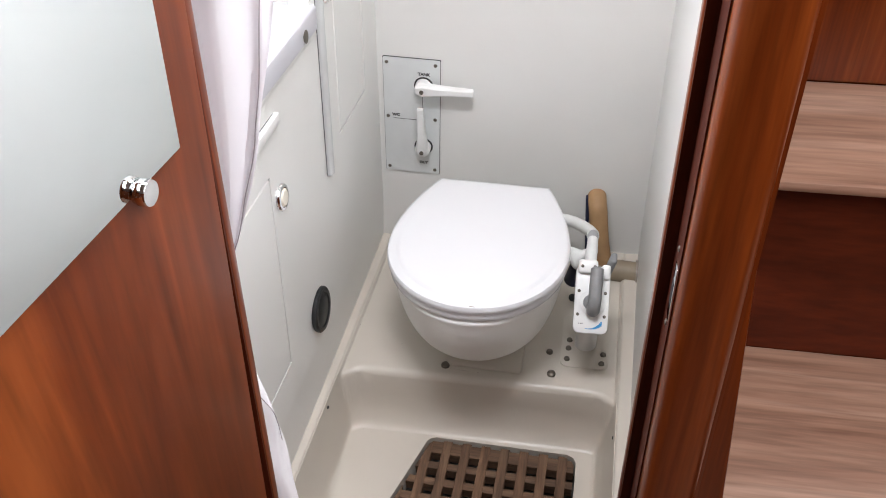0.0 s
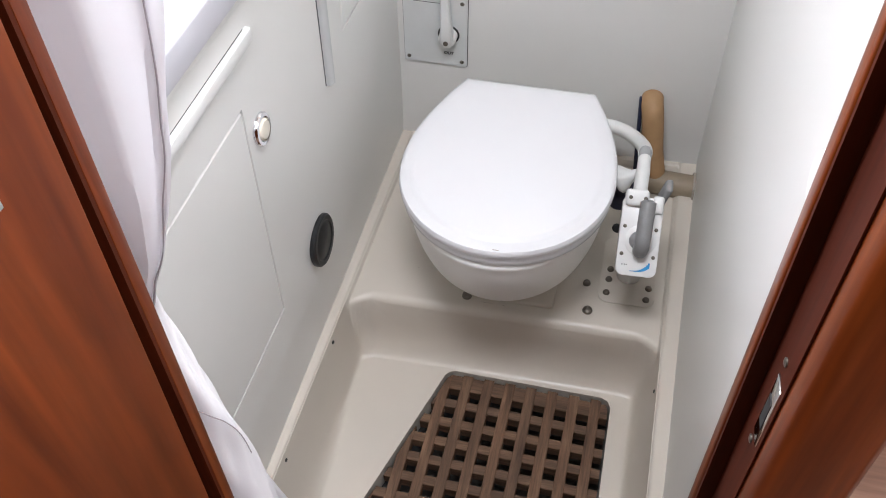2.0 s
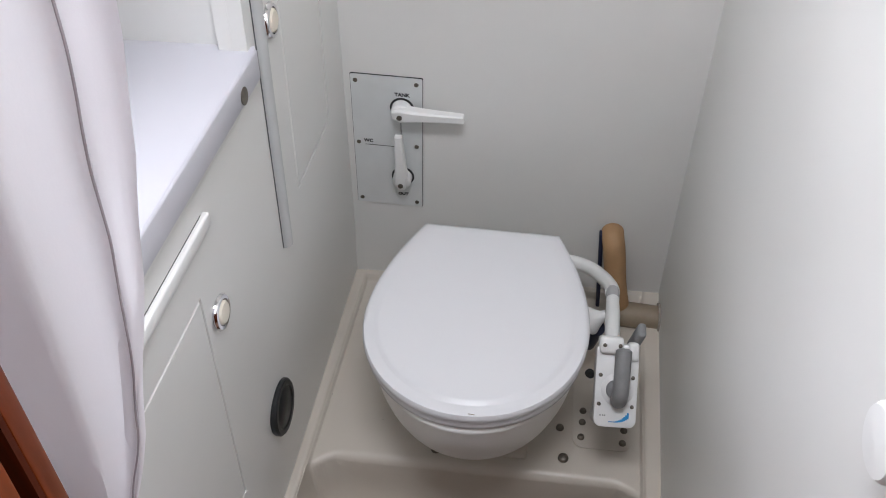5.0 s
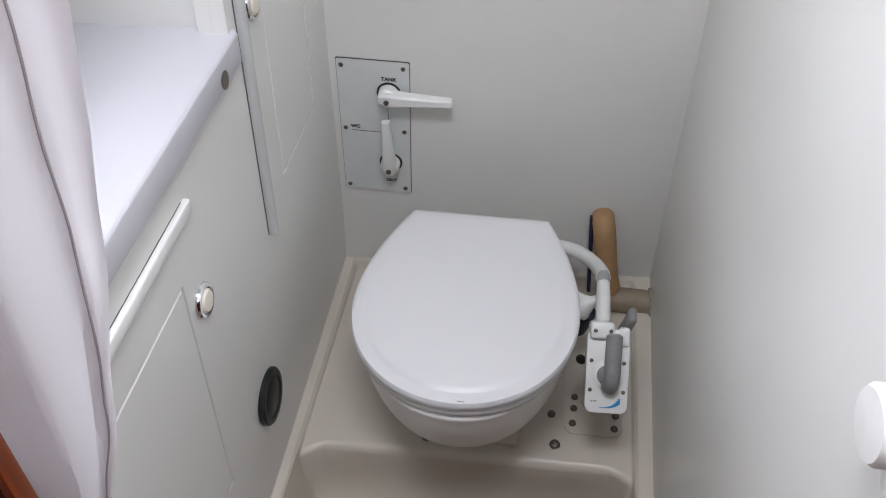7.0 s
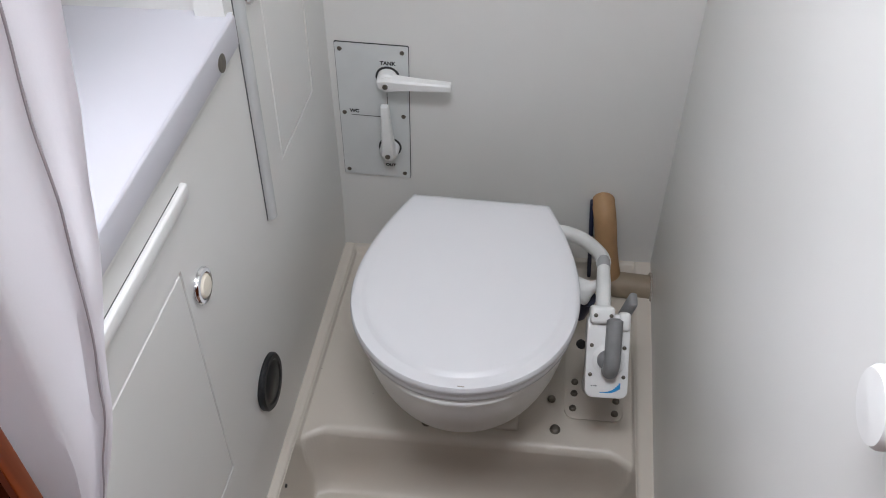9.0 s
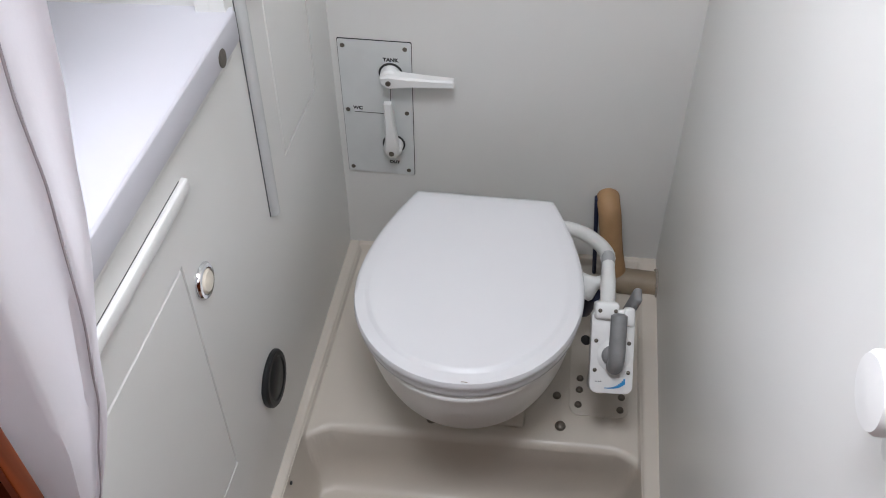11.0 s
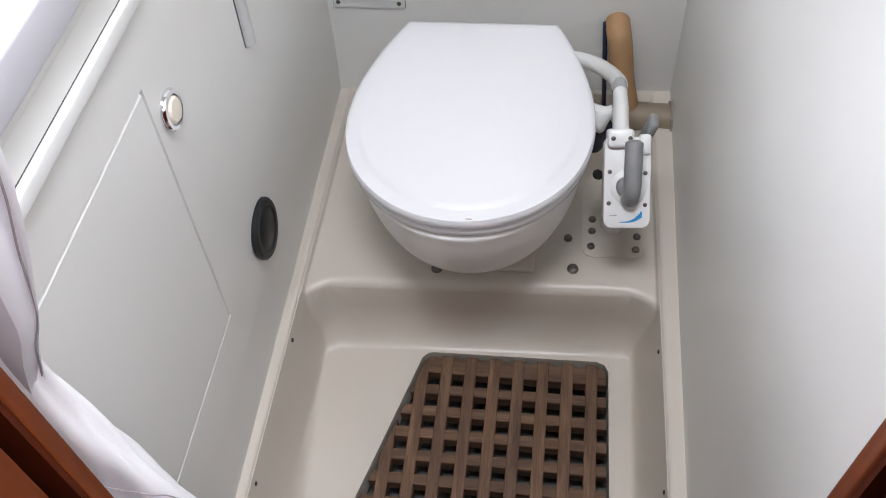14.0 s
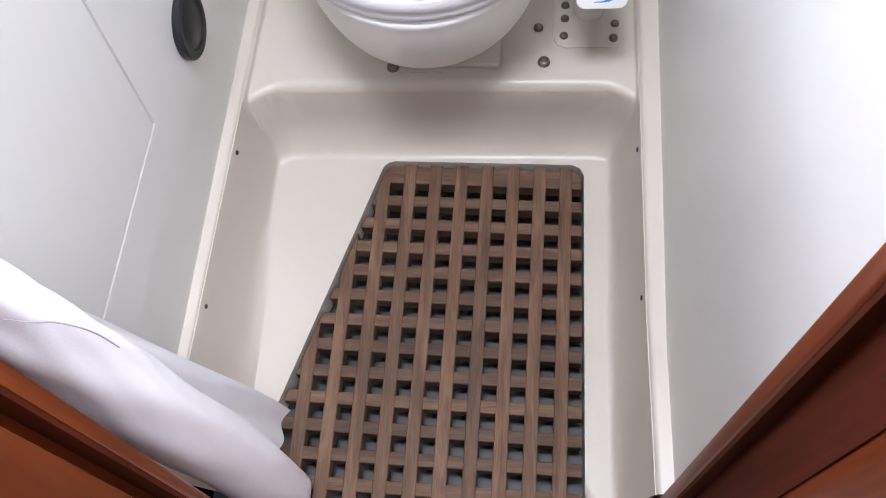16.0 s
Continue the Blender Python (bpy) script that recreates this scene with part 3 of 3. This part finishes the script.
part("lid", loft([lid_ring(0.970, 0.2835), lid_ring(0.995, 0.2855), lid_ring(1.0, 0.290), lid_ring(0.998, 0.296), lid_ring(0.985, 0.3003, 0.3018), lid_ring(0.95, 0.3012, 0.3042), lid_ring(0.905, 0.3022, 0.3052), lid_ring(0.895, 0.3027, 0.3054), lid_ring(0.868, 0.3056, 0.3058), lid_ring(0.855, 0.3061, 0.3061), lid_ring(0.83, 0.3064), lid_ring(0.6, 0.3072), lid_ring(0.2, 0.3078)]), M_SEAT, wc, "glossy white closed lid", smooth=50)
part("seat", loft([lid_ring(0.90, 0.262), lid_ring(0.965, 0.2625), lid_ring(0.98, 0.266), lid_ring(0.985, 0.276), lid_ring(0.965, 0.2832)]), M_SEAT, wc, smooth=50)


def oval(rx, ry, cv, z, n=128):
    return [Vector((rx * math.sin(2 * math.pi * k / n), -cv - ry * math.cos(2 * math.pi * k / n), z)) for k in range(n)]


def smooth_rings(rings, n=4):
    """Rings with rounded in-between rings added."""
    out = []
    for i in range(len(rings) - 1):
        a, b, c, d = rings[max(0, i - 1)], rings[i], rings[i + 1], rings[min(len(rings) - 1, i + 2)]
        for k in range(n):
            t = k / n
            out.append([0.5 * (2 * q + (r - p) * t + (2 * p - 5 * q + 4 * r - w) * t * t + (3 * q - p - 3 * r + w) * t ** 3) for p, q, r, w in zip(a, b, c, d)])
    return out + [rings[-1]]


part("bowl", loft(smooth_rings([oval(0.068, 0.062, 0.184, 0.002), oval(0.065, 0.059, 0.184, 0.030), oval(0.082, 0.086, 0.190, 0.054), oval(0.114, 0.124, 0.198, 0.086), oval(0.141, 0.156, 0.203, 0.126), oval(0.157, 0.174, 0.204, 0.168),
                   oval(0.166, 0.184, 0.204, 0.208), oval(0.170, 0.188, 0.204, 0.240), oval(0.172, 0.190, 0.204, 0.256), oval(0.166, 0.184, 0.204, 0.2625)])), M_BOWL, wc, "glazed white ceramic bowl", smooth=60)
part("base", box(-0.062, 0.100, -0.268, -0.10, -0.002, 0.008, bevel=0.006, seg=3), M_PAN, wc, "low white base")
for hx in (-0.068, 0.072):
    part("hinge", box(hx - 0.018, hx + 0.018, -0.008, 0.007, 0.262, 0.2965, bevel=0.006, seg=3), M_SEAT, wc)


def bolt(name, x, y, r=0.009, h=0.007, z=0.0, parent=None):
    b = bmesh.new()
    lathe([(0, 0), (r * 1.08, 0), (r * 1.08, 0.001), (r, 0.0016), (r * 0.97, h * 0.6), (r * 0.72, h * 0.9), (r * 0.35, h), (0, h)], 12, Matrix.Translation((x, y, z)), b)
    return b


fix = empty("deck_bolts", "dull stainless bolts through the plinth", "bolts")
for x, y, r in ((0.143, -0.403, 0.009), (-0.084, -0.410, 0.009), (0.135, -0.340, 0.007)):
    part("bolt", bolt("bolt", x, y, r), M_STEEL, fix)
# pump foot screws
pump = empty("toilet_pump", "white hand pump with a grey lever and hoses", "pump")
part("foot", prism(rounded(0.158, 0.262, -0.378, -0.22, 0.018), -0.004, 0.0024, 0.0022, seg=3), M_PAN, pump, "white pump foot")
for x, y in ((0.173, -0.357), (0.247, -0.362), (0.175, -0.325), (0.176, -0.300), (0.250, -0.335)):
    part("bolt", bolt("bolt", x, y, 0.0062, 0.006, 0.002), M_STEEL, pump)
part("barrel", tube([(0.211, -0.305, 0.0), (0.211, -0.355, 0.205)], 0.023, 24, smooth=False), M_PLASTIC, pump)
# the pump's head is a flat box whose face tips towards the doorway
PM = Matrix.Translation((0.2105, -0.400, 0.2225)) @ pose(0, 0, 0, 43, 0, 1.5)


def on_head(b):
    for v in b.verts:
        v.co = PM @ v.co
    return b


part("head", on_head(prism(rounded(-0.0335, 0.0335, -0.066, 0.066, 0.012, 4), -0.030, 0.0, 0.0016)), M_PLASTIC, pump, "boxy white pump head")
part("rear_block", on_head(box(-0.030, 0.008, 0.050, 0.078, -0.028, 0.010, bevel=0.006, seg=3)), M_PLASTIC, pump)
part("rear_rail", on_head(box(0.016, 0.033, 0.040, 0.070, -0.020, 0.006, bevel=0.005, seg=3)), M_PLASTIC, pump)
part("collar", on_head(lathe([(0, 0), (0.026, 0), (0.026, 0.002), (0.021, 0.005), (0, 0.005)], 28, Matrix.Translation((0.002, -0.006, -0.001)))), M_PLASTIC, pump)
part("shaft_boss", on_head(lathe([(0, 0), (0.016, 0), (0.015, 0.006), (0.010, 0.010), (0, 0.010)], 24, Matrix.Translation((-0.001, -0.006, 0.003)))), M_GREY, pump)
part("lever", on_head(tube([(0.003, -0.022, 0.004), (0.003, -0.020, 0.018), (0.004, -0.006, 0.028), (0.005, 0.030, 0.028), (0.006, 0.062, 0.026)], lambda s: 0.0128 * (0.55 if s < 0.02 or s > 0.98 else 1), 20)), M_GREY, pump, "rounded grey pump lever")
part("selector", box(0.229, 0.242, -0.325, -0.296, 0.205, 0.262, bevel=0.005, seg=3, warp=lambda x, y, z: (x + 0.25 * (z - 0.205), y, z)), M_GREY, pump, "grey flush selector")
for x, y, z in ((-0.0255, 0.016, 0), (0.0255, 0.014, 0), (-0.026, -0.030, 0), (0.026, -0.032, 0), (-0.022, 0.064, 0.010), (0.002, 0.064, 0.010)):
    part("screw", on_head(bolt("screw", x, y, 0.0030, 0.0026, z - 0.0003)), M_STEEL, pump)
bm = bmesh.new()
for k in range(12):
    a = k / 11
    w = 0.0006 + 0.0042 * a ** 2.2
    x0 = -0.010 + 0.029 * a
    y0 = -0.0575 + 0.011 * a ** 3
    box(x0, x0 + 0.0029, y0 - w, y0 + w, -0.0005, 0.0004, bm=bm)
part("maker_mark", on_head(bm), M_BLUE, pump, "small blue wave-shaped mark")
bm = bmesh.new()
for x0 in (-0.024, -0.020, -0.017):
    box(x0, x0 + 0.0018, -0.0475 + x0 * 0.05, -0.0458 + x0 * 0.05, -0.0005, 0.0003, bm=bm)
part("print", on_head(bm), M_INK, pump)
part("hose", tube([(0.085, -0.070, 0.150), (0.130, -0.070, 0.160), (0.168, -0.090, 0.168), (0.194, -0.130, 0.184), (0.205, -0.170, 0.204), (0.206, -0.196, 0.218)], 0.0132, 20), M_PLASTIC, pump, "white curved rinse hose")
part("hose_joint", tube([(0.206, -0.190, 0.218), (0.206, -0.216, 0.2235)], 0.0116, 20, smooth=False), M_JOINT, pump, "pale grey hose joint")
part("upright_tube", tube([(0.206, -0.214, 0.2230), (0.2055, -0.220, 0.2240), (0.2050, -0.26, 0.228), (0.2045, -0.262, 0.2282), (0.202, -0.340, 0.240)], lambda s: 0.0112 if s < 0.5 else 0.0124, 20, smooth=False), M_PLASTIC, pump, "white pump tube")
CUP = Matrix.Translation((0.198, -0.236, 0.205)) @ Vector((-0.75, -0.05, -0.45)).to_track_quat("Z", "Y").to_matrix().to_4x4()
part("outlet_cup", lathe([(0, 0), (0.009, 0), (0.010, 0.010), (0.017, 0.020), (0.024, 0.028), (0.0255, 0.031), (0.0255, 0.036), (0.022, 0.039), (0.0, 0.039)], 28, CUP), M_PLASTIC, pump, "white funnel-shaped fitting")
part("hose_label", lathe([(0, 0), (0.018, 0), (0.018, 0.058), (0, 0.058)], 24, pose(0.170, -0.222, 0.110, 10, 12, 0)), M_NAVY, pump, "dark blue ribbed coupling")
part("wing_nut", lathe([(0, 0), (0.012, 0), (0.017, 0.004), (0.012, 0.008), (0.018, 0.013), (0.012, 0.018), (0.016, 0.024), (0, 0.026)], 12, pose(0.172, -0.330, 0.160, 60, 0, 20) @ Matrix.Scale(0.45, 4)), M_DARK, pump, "dark wing nut")

pipe = empty("waste_hose", "tan sanitation hose rising behind the toilet", "hose")
part("upright", tube([(0.2115, 0.004, 0.182), (0.2125, -0.016, 0.180), (0.217, -0.034, 0.160), (0.227, -0.050, 0.09), (0.240, -0.060, 0.030), (0.246, -0.064, 0.000)], 0.0215, 24), M_TAN, pipe)
part("cross_run", tube([(0.225, -0.064, 0.018), (0.3215, -0.072, 0.018)], 0.026, 24, smooth=False), M_TANPALE, pipe, "cream-tan elbow running into the wall")
part("cuff", tube([(0.3170, -0.072, 0.018), (0.3212, -0.072, 0.018)], 0.032, 28, smooth=False), M_STAIN_SHADE, pipe, "dull collar at the wall")
part("lining", box(0.1855, 0.1935, -0.016, -0.001, 0.0, 0.186, bevel=0.003, warp=lambda x, y, z: (x + 0.06 * (0.19 - z), y - 0.12 * (0.19 - z), z)), M_NAVY, pipe, "dark strip beside the hose")

# ---- valve plate on the back wall ----
plate = empty("valve_panel", "brushed metal diverter panel with two white levers", "panel", -0.2185, -0.0005, 0.3635, 90, 2.2, 0)


part("plate", prism(rounded(-0.0635, 0.0635, -0.148, 0.148, 0.003), 0.0, 0.003, 0.0008), M_ALU, plate, smooth=20)
# black sheet just wider than the plate paints its edge shadow
part("shadow_rim", prism(rounded(-0.0645, 0.0645, -0.149, 0.1495, 0.003), 0.0, 0.0012), M_INK, plate, "black rim drawn for the plate's shadow line")
for x in (-0.055, 0.053):
    for y in (-0.137, 0.0, 0.136):
        part("screw", lathe([(0, 0), (0.0042, 0), (0.0040, 0.0012), (0.002, 0.002), (0, 0.002)], 12, Matrix.Translation((x, y, 0.003))), M_STEEL, plate)
H1, H2 = (0.0270, 0.085), (0.0265, -0.073)


def lever(cx, cy, turn):
    """A moulded lever: round hub and a tapering, stepped arm along +x, turned about the hub."""
    m = Matrix.Translation((cx, cy, 0)) @ pose(0, 0, 0, 0, 0, turn)
    hub = lathe([(0, 0.003), (0.018, 0.003), (0.0175, 0.020), (0.014, 0.024), (0, 0.024)], 28, m)
    arm = loft([[m @ Vector((x, sy * w, z0 + (0.5 + 0.5 * sz) * h)) for sy, sz in ((-1, -1), (-1, 0.6), (-0.7, 1), (0.7, 1), (1, 0.6), (1, -1))]
                for x, w, z0, h in ((-0.014, 0.008, 0.012, 0.016), (0.0, 0.0145, 0.012, 0.020), (0.03, 0.0105, 0.014, 0.019), (0.070, 0.0082, 0.018, 0.016), (0.1125, 0.0070, 0.022, 0.013), (0.114, 0.0060, 0.024, 0.010))])
    lv = part("lever", merge(hub, arm), M_PLASTIC, plate, "white moulded lever", smooth=30)
    part("ring", lathe([(0.018, 0.0025), (0.0215, 0.0025), (0.0215, 0.0045), (0.018, 0.0045)], 32, Matrix.Translation((cx, cy, 0))), M_INK, plate, "black gap round the hub")
    part("cap", lathe([(0, 0.0), (0.0048, 0.0), (0.0048, 0.0022), (0, 0.0026)], 14, m @ Matrix.Translation((0.0, 0.0, 0.0325))), M_STEEL, lv)


lever(*H1, 3.5)
lever(*H2, 91.5)
T = lambda x, y: Matrix.Translation((x, y, 0.0033))
lettering("word_tank", "TANK", 0.0098, T(0.0275, 0.1125), M_INK, plate)
lettering("word_wc", "WC", 0.0098, T(-0.0365, 0.0050), M_INK, plate)
lettering("word_out", "OUT", 0.0092, T(0.0265, -0.1185), M_INK, plate)
part("line", box(-0.043, 0.012, -0.0045, -0.0035, 0.0029, 0.0034), M_INK, plate)
part("line", box(0.0240, 0.0250, 0.020, 0.106, 0.0029, 0.0034), M_INK, plate)

# screws along the pan's rims
rimscrews = empty("rim_screws", "small dark screws along the pan sides", "screws")
for y in (-0.10, -0.314, -0.557, -0.798):
    part("screw", lathe([(0, -0.003), (0.0036, -0.003), (0.0036, 0.0004), (0.0026, 0.0014), (0, 0.0016)], 10, Matrix.Translation((xl(y) + 0.0042, y, -0.003)) @ pose(0, 0, 0, 0, 90, 0)), M_INK, rimscrews)
for y in (-0.10, -0.332, -0.550, -0.775):
    part("screw", lathe([(0, -0.003), (0.0036, -0.003), (0.0036, 0.0004), (0.0026, 0.0014), (0, 0.0016)], 10, Matrix.Translation((xr(y) - 0.0042, y, -0.005)) @ pose(0, 0, 0, 0, -90, 0)), M_INK, rimscrews)

part("chip", box(0.013, 0.023, -0.3905, -0.3890, 0.2995, 0.3015, bevel=0.0004, seg=1), M_STAIN_SHADE, wc, "small dark chip on the lid edge")
marks = empty("pan_stains", "rusty hairline and dark specks on the pan", "stains")
for x, y, z, w, h in ((-0.045, -0.4195, 0.0002, 0.030, 0.0006), (-0.012, -0.4205, 0.0002, 0.004, 0.001), (-0.098, -0.470, FLOOR + 0.0003, 0.0015, 0.0015), (-0.19, -0.36, 0.0002, 0.002, 0.0015), (0.10, -0.47, FLOOR + 0.0003, 0.001, 0.001)):
    part("speck", lathe([(0, 0), (1, 0), (0.8, 0.0003), (0, 0.0003)], 8, Matrix.Translation((x, y, z)) @ Matrix.Diagonal((w / 2, h / 2, 1, 1))), M_STAIN_SHADE, marks)

# ---- curtain gathered at the hinge side ----
curtain = empty("shower_curtain", "white cloth shower curtain gathered beside the doorway", "curtain")


def lerp_table(table, z):
    if z >= table[0][0]:
        return table[0][1:]
    for a, b in zip(table, table[1:]):
        if z >= b[0]:
            t = (a[0] - z) / (a[0] - b[0])
            return tuple(p + (q - p) * t for p, q in zip(a[1:], b[1:]))
    return table[-1][1:]


# height, crease x, stitched hem x, loose edge x
CUR = [(1.80, -0.190, -0.150, -0.110), (1.45, -0.160, -0.106, -0.078), (1.28, -0.146, -0.098, -0.078), (1.205, -0.147, -0.106, -0.086), (1.146, -0.155, -0.115, -0.097), (1.10, -0.159, -0.1205, -0.110), (1.05, -0.164, -0.128, -0.122), (0.99, -0.1695, -0.140, -0.137),
       (0.935, -0.176, -0.153, -0.1505), (0.885, -0.183, -0.1695, -0.167), (0.855, -0.190, -0.179, -0.177), (0.81, -0.2005, -0.194, -0.192), (0.775, -0.216, -0.212, -0.210), (0.735, -0.2300, -0.2265, -0.225), (0.66, -0.250, -0.247, -0.246)]
EY = -1.0
bm = bmesh.new()
rings, back = [], []
for i in range(81):
    z = 1.80 - (1.80 - 0.66) * i / 80
    cx, sx, lx = lerp_table(CUR, z)
    x0 = -0.300 + 0.03 * min(1, z)
    row = []
    for k in range(17):
        q = k / 16
        y = EY + 0.020 * (1 - q) ** 1.3 - 0.012 * q + 0.005 * math.sin(3.0 * q + 2.2 * z) * (1 - q) + 0.0012 * math.sin(17 * q + 5 * z) * (1 - q)
        row.append(Vector((x0 + (cx - x0) * q, y, z)))
    for k in range(1, 15):
        q = k / 14
        y = EY - 0.012 * (1 - q) ** 1.6 + 0.012 * math.sin(math.pi * q) * q + 0.0025 * math.sin(5 * q + 9 * z) * q * (1 - q)
        row.append(Vector((cx + (sx - cx) * q, y, z)))
    w = lx - sx + 0.0008 * math.sin(37 * z)
    for k in range(1, 7):
        q = k / 6
        row.append(Vector((sx + w * q, EY + 0.006 * q * min(1.0, w / 0.008) + 0.0035 * math.sin(3.1 * q + 11 * z) * q + 0.0018 * math.sin(58 * z) * q * (1 - q), z)))
    for k in range(1, 9):
        q = k / 8
        row.append(Vector((lx - (0.010 + 0.9 * w) * q, EY + 0.006 * min(1.0, w / 0.008) + (0.013 * q ** 0.6) * min(1.0, w / 0.02) + 0.001 * math.sin(5 * q + 13 * z), z)))
    rings.append(row)
    back.append([Vector((x0 + (cx - 0.001 - x0) * q / 12, EY + 0.030 - 0.036 * (q / 12) ** 2 + 0.004 * math.sin(0.9 * q + 3 * z) * (1 - q / 12), z)) for q in range(13)])
loft(rings, closed=False, bm=bm)
part("cloth", bm, M_CURTAIN, curtain, smooth=60)
part("back_fold", loft(back, closed=False), M_CURTAIN, curtain, "second layer folded behind the first", smooth=80)
part("hem_seam", tube([(lerp_table(CUR, z)[1] + 0.0005 * math.sin(70 * z), EY - 0.0012, z) for z in [1.80 - 0.02 * k for k in range(54)]], 0.00065, 6), M_SEAM, curtain, "grey stitched hem")
# the bunched tail under the tie
TAIL = [(0.90, -0.262, -0.985, 0.014, 0.006), (0.78, -0.255, -0.995, 0.026, 0.010), (0.64, -0.243, -1.006, 0.035, 0.017), (0.55, -0.240, -1.010, 0.042, 0.022), (0.42, -0.234, -1.012, 0.046, 0.026), (0.25, -0.230, -1.013, 0.050, 0.029), (0.06, -0.224, -1.016, 0.052, 0.030), (-0.13, -0.222, -1.018, 0.050, 0.028)]


def wrinkle(a, z):
    """Pleats drawn tight at the tie and running out below it."""
    tight = min(1.0, max(0.12, (z - 0.25) / 0.40))
    return tight * (0.085 * math.sin(5 * a + 26 * z) + 0.05 * math.sin(9 * a - 34 * z + 1.0)) + 0.012 * math.sin(7 * a + 9 * z)


def tail_point(a, z, out=0.0):
    cx, cy, rx, ry = lerp_table(TAIL, z)
    fold = 1 + wrinkle(a, z)
    x = cx + (rx + out) * math.cos(a) * (fold + 0.03 * math.sin(3 * a + 4 * z))
    y = cy + (1.25 * ry + out) * math.sin(a) * (fold + 0.03 * math.sin(3 * a - 5 * z)) + 0.002 * math.sin(16 * z)
    return Vector((x, y, z + 0.008 * math.sin(3 * a) * (0.90 - z) / 1.03))


rings = [[tail_point(2 * math.pi * k / 72, 0.90 - 1.03 * i / 120) for k in range(72)] for i in range(121)]
part("tail", loft(rings), M_CLOTH, curtain, "bunched hanging end of the curtain", smooth=80)
part("tail_seam", tube([tail_point(radians(a), z, 0.0012) for a, z in ((-80, 0.622), (-60, 0.615), (-42, 0.602), (-25, 0.586), (-12, 0.568), (-3, 0.545), (4, 0.515), (8, 0.480))], 0.0006, 6), M_SEAM, curtain, "grey stitched hem")

bm = bmesh.new()
rings = []
for i in range(25):
    z = 0.50 - 0.54 * i / 24
    ln = 0.010 + 0.062 * (i / 24) ** 0.8
    rings.append([Vector((-0.228 + 0.022 * (i / 24) + 0.006 * math.sin(7 * k / 10 + 12 * z), -0.990 + ln * k / 10, z - 0.05 * (k / 10) * (i / 24) + 0.06 * (1 - k / 10) * 0)) for k in range(11)])
loft(rings, closed=False, bm=bm)
part("flap", bm, M_CURTAIN, curtain, "thin loose corner of the curtain", smooth=80)

# ---- teak grating ----
grate = empty("teak_grating", "weathered teak slatted grating in the shower floor", "grating")
GP = 0.0418
GZ = FLOOR - 0.004


def clip(bm):
    for v in bm.verts:
        v.co.x, v.co.y = v.co.x + 0.030 * (v.co.y + 0.5), v.co.y - 0.036 * (v.co.x + 0.1)
    cx, cy = 0.05, -0.8
    for a, b in zip(GR, GR[1:] + GR[:1]):
        d = Vector((b[0] - a[0], b[1] - a[1], 0))
        nrm = Vector((d.y, -d.x, 0)).normalized()
        if nrm.dot(Vector((cx - a[0], cy - a[1], 0))) > 0:
            nrm = -nrm
        res = bmesh.ops.bisect_plane(bm, geom=bm.verts[:] + bm.edges[:] + bm.faces[:], plane_co=(*a, 0), plane_no=nrm, clear_outer=True)
        cut = [e for e in res["geom_cut"] if isinstance(e, bmesh.types.BMEdge)]
        if cut:
            bmesh.ops.holes_fill(bm, edges=cut, sides=0)
    return bm


for k in range(-8, 6):
    x0 = 0.183 + GP * (k - 4) - 0.0100
    b = clip(box(x0, x0 + 0.0200, -1.06, -0.46, GZ - 0.026, GZ, bevel=0.0012, seg=1))
    if len(b.faces) > 3:
        part("slat", b, M_TEAKY, grate, smooth=20)
    else:
        b.free()
for k in range(0, 15):
    y0 = -0.5158 - 0.0409 * k
    b = clip(box(-0.32, 0.22, y0 - 0.0092, y0 + (0.0092 if k else 0.022), GZ - 0.027, GZ - 0.0012, bevel=0.0010, seg=1))
    if len(b.faces) > 3:
        part("cross_slat", b, M_TEAKX, grate, smooth=20)
    else:
        b.free()
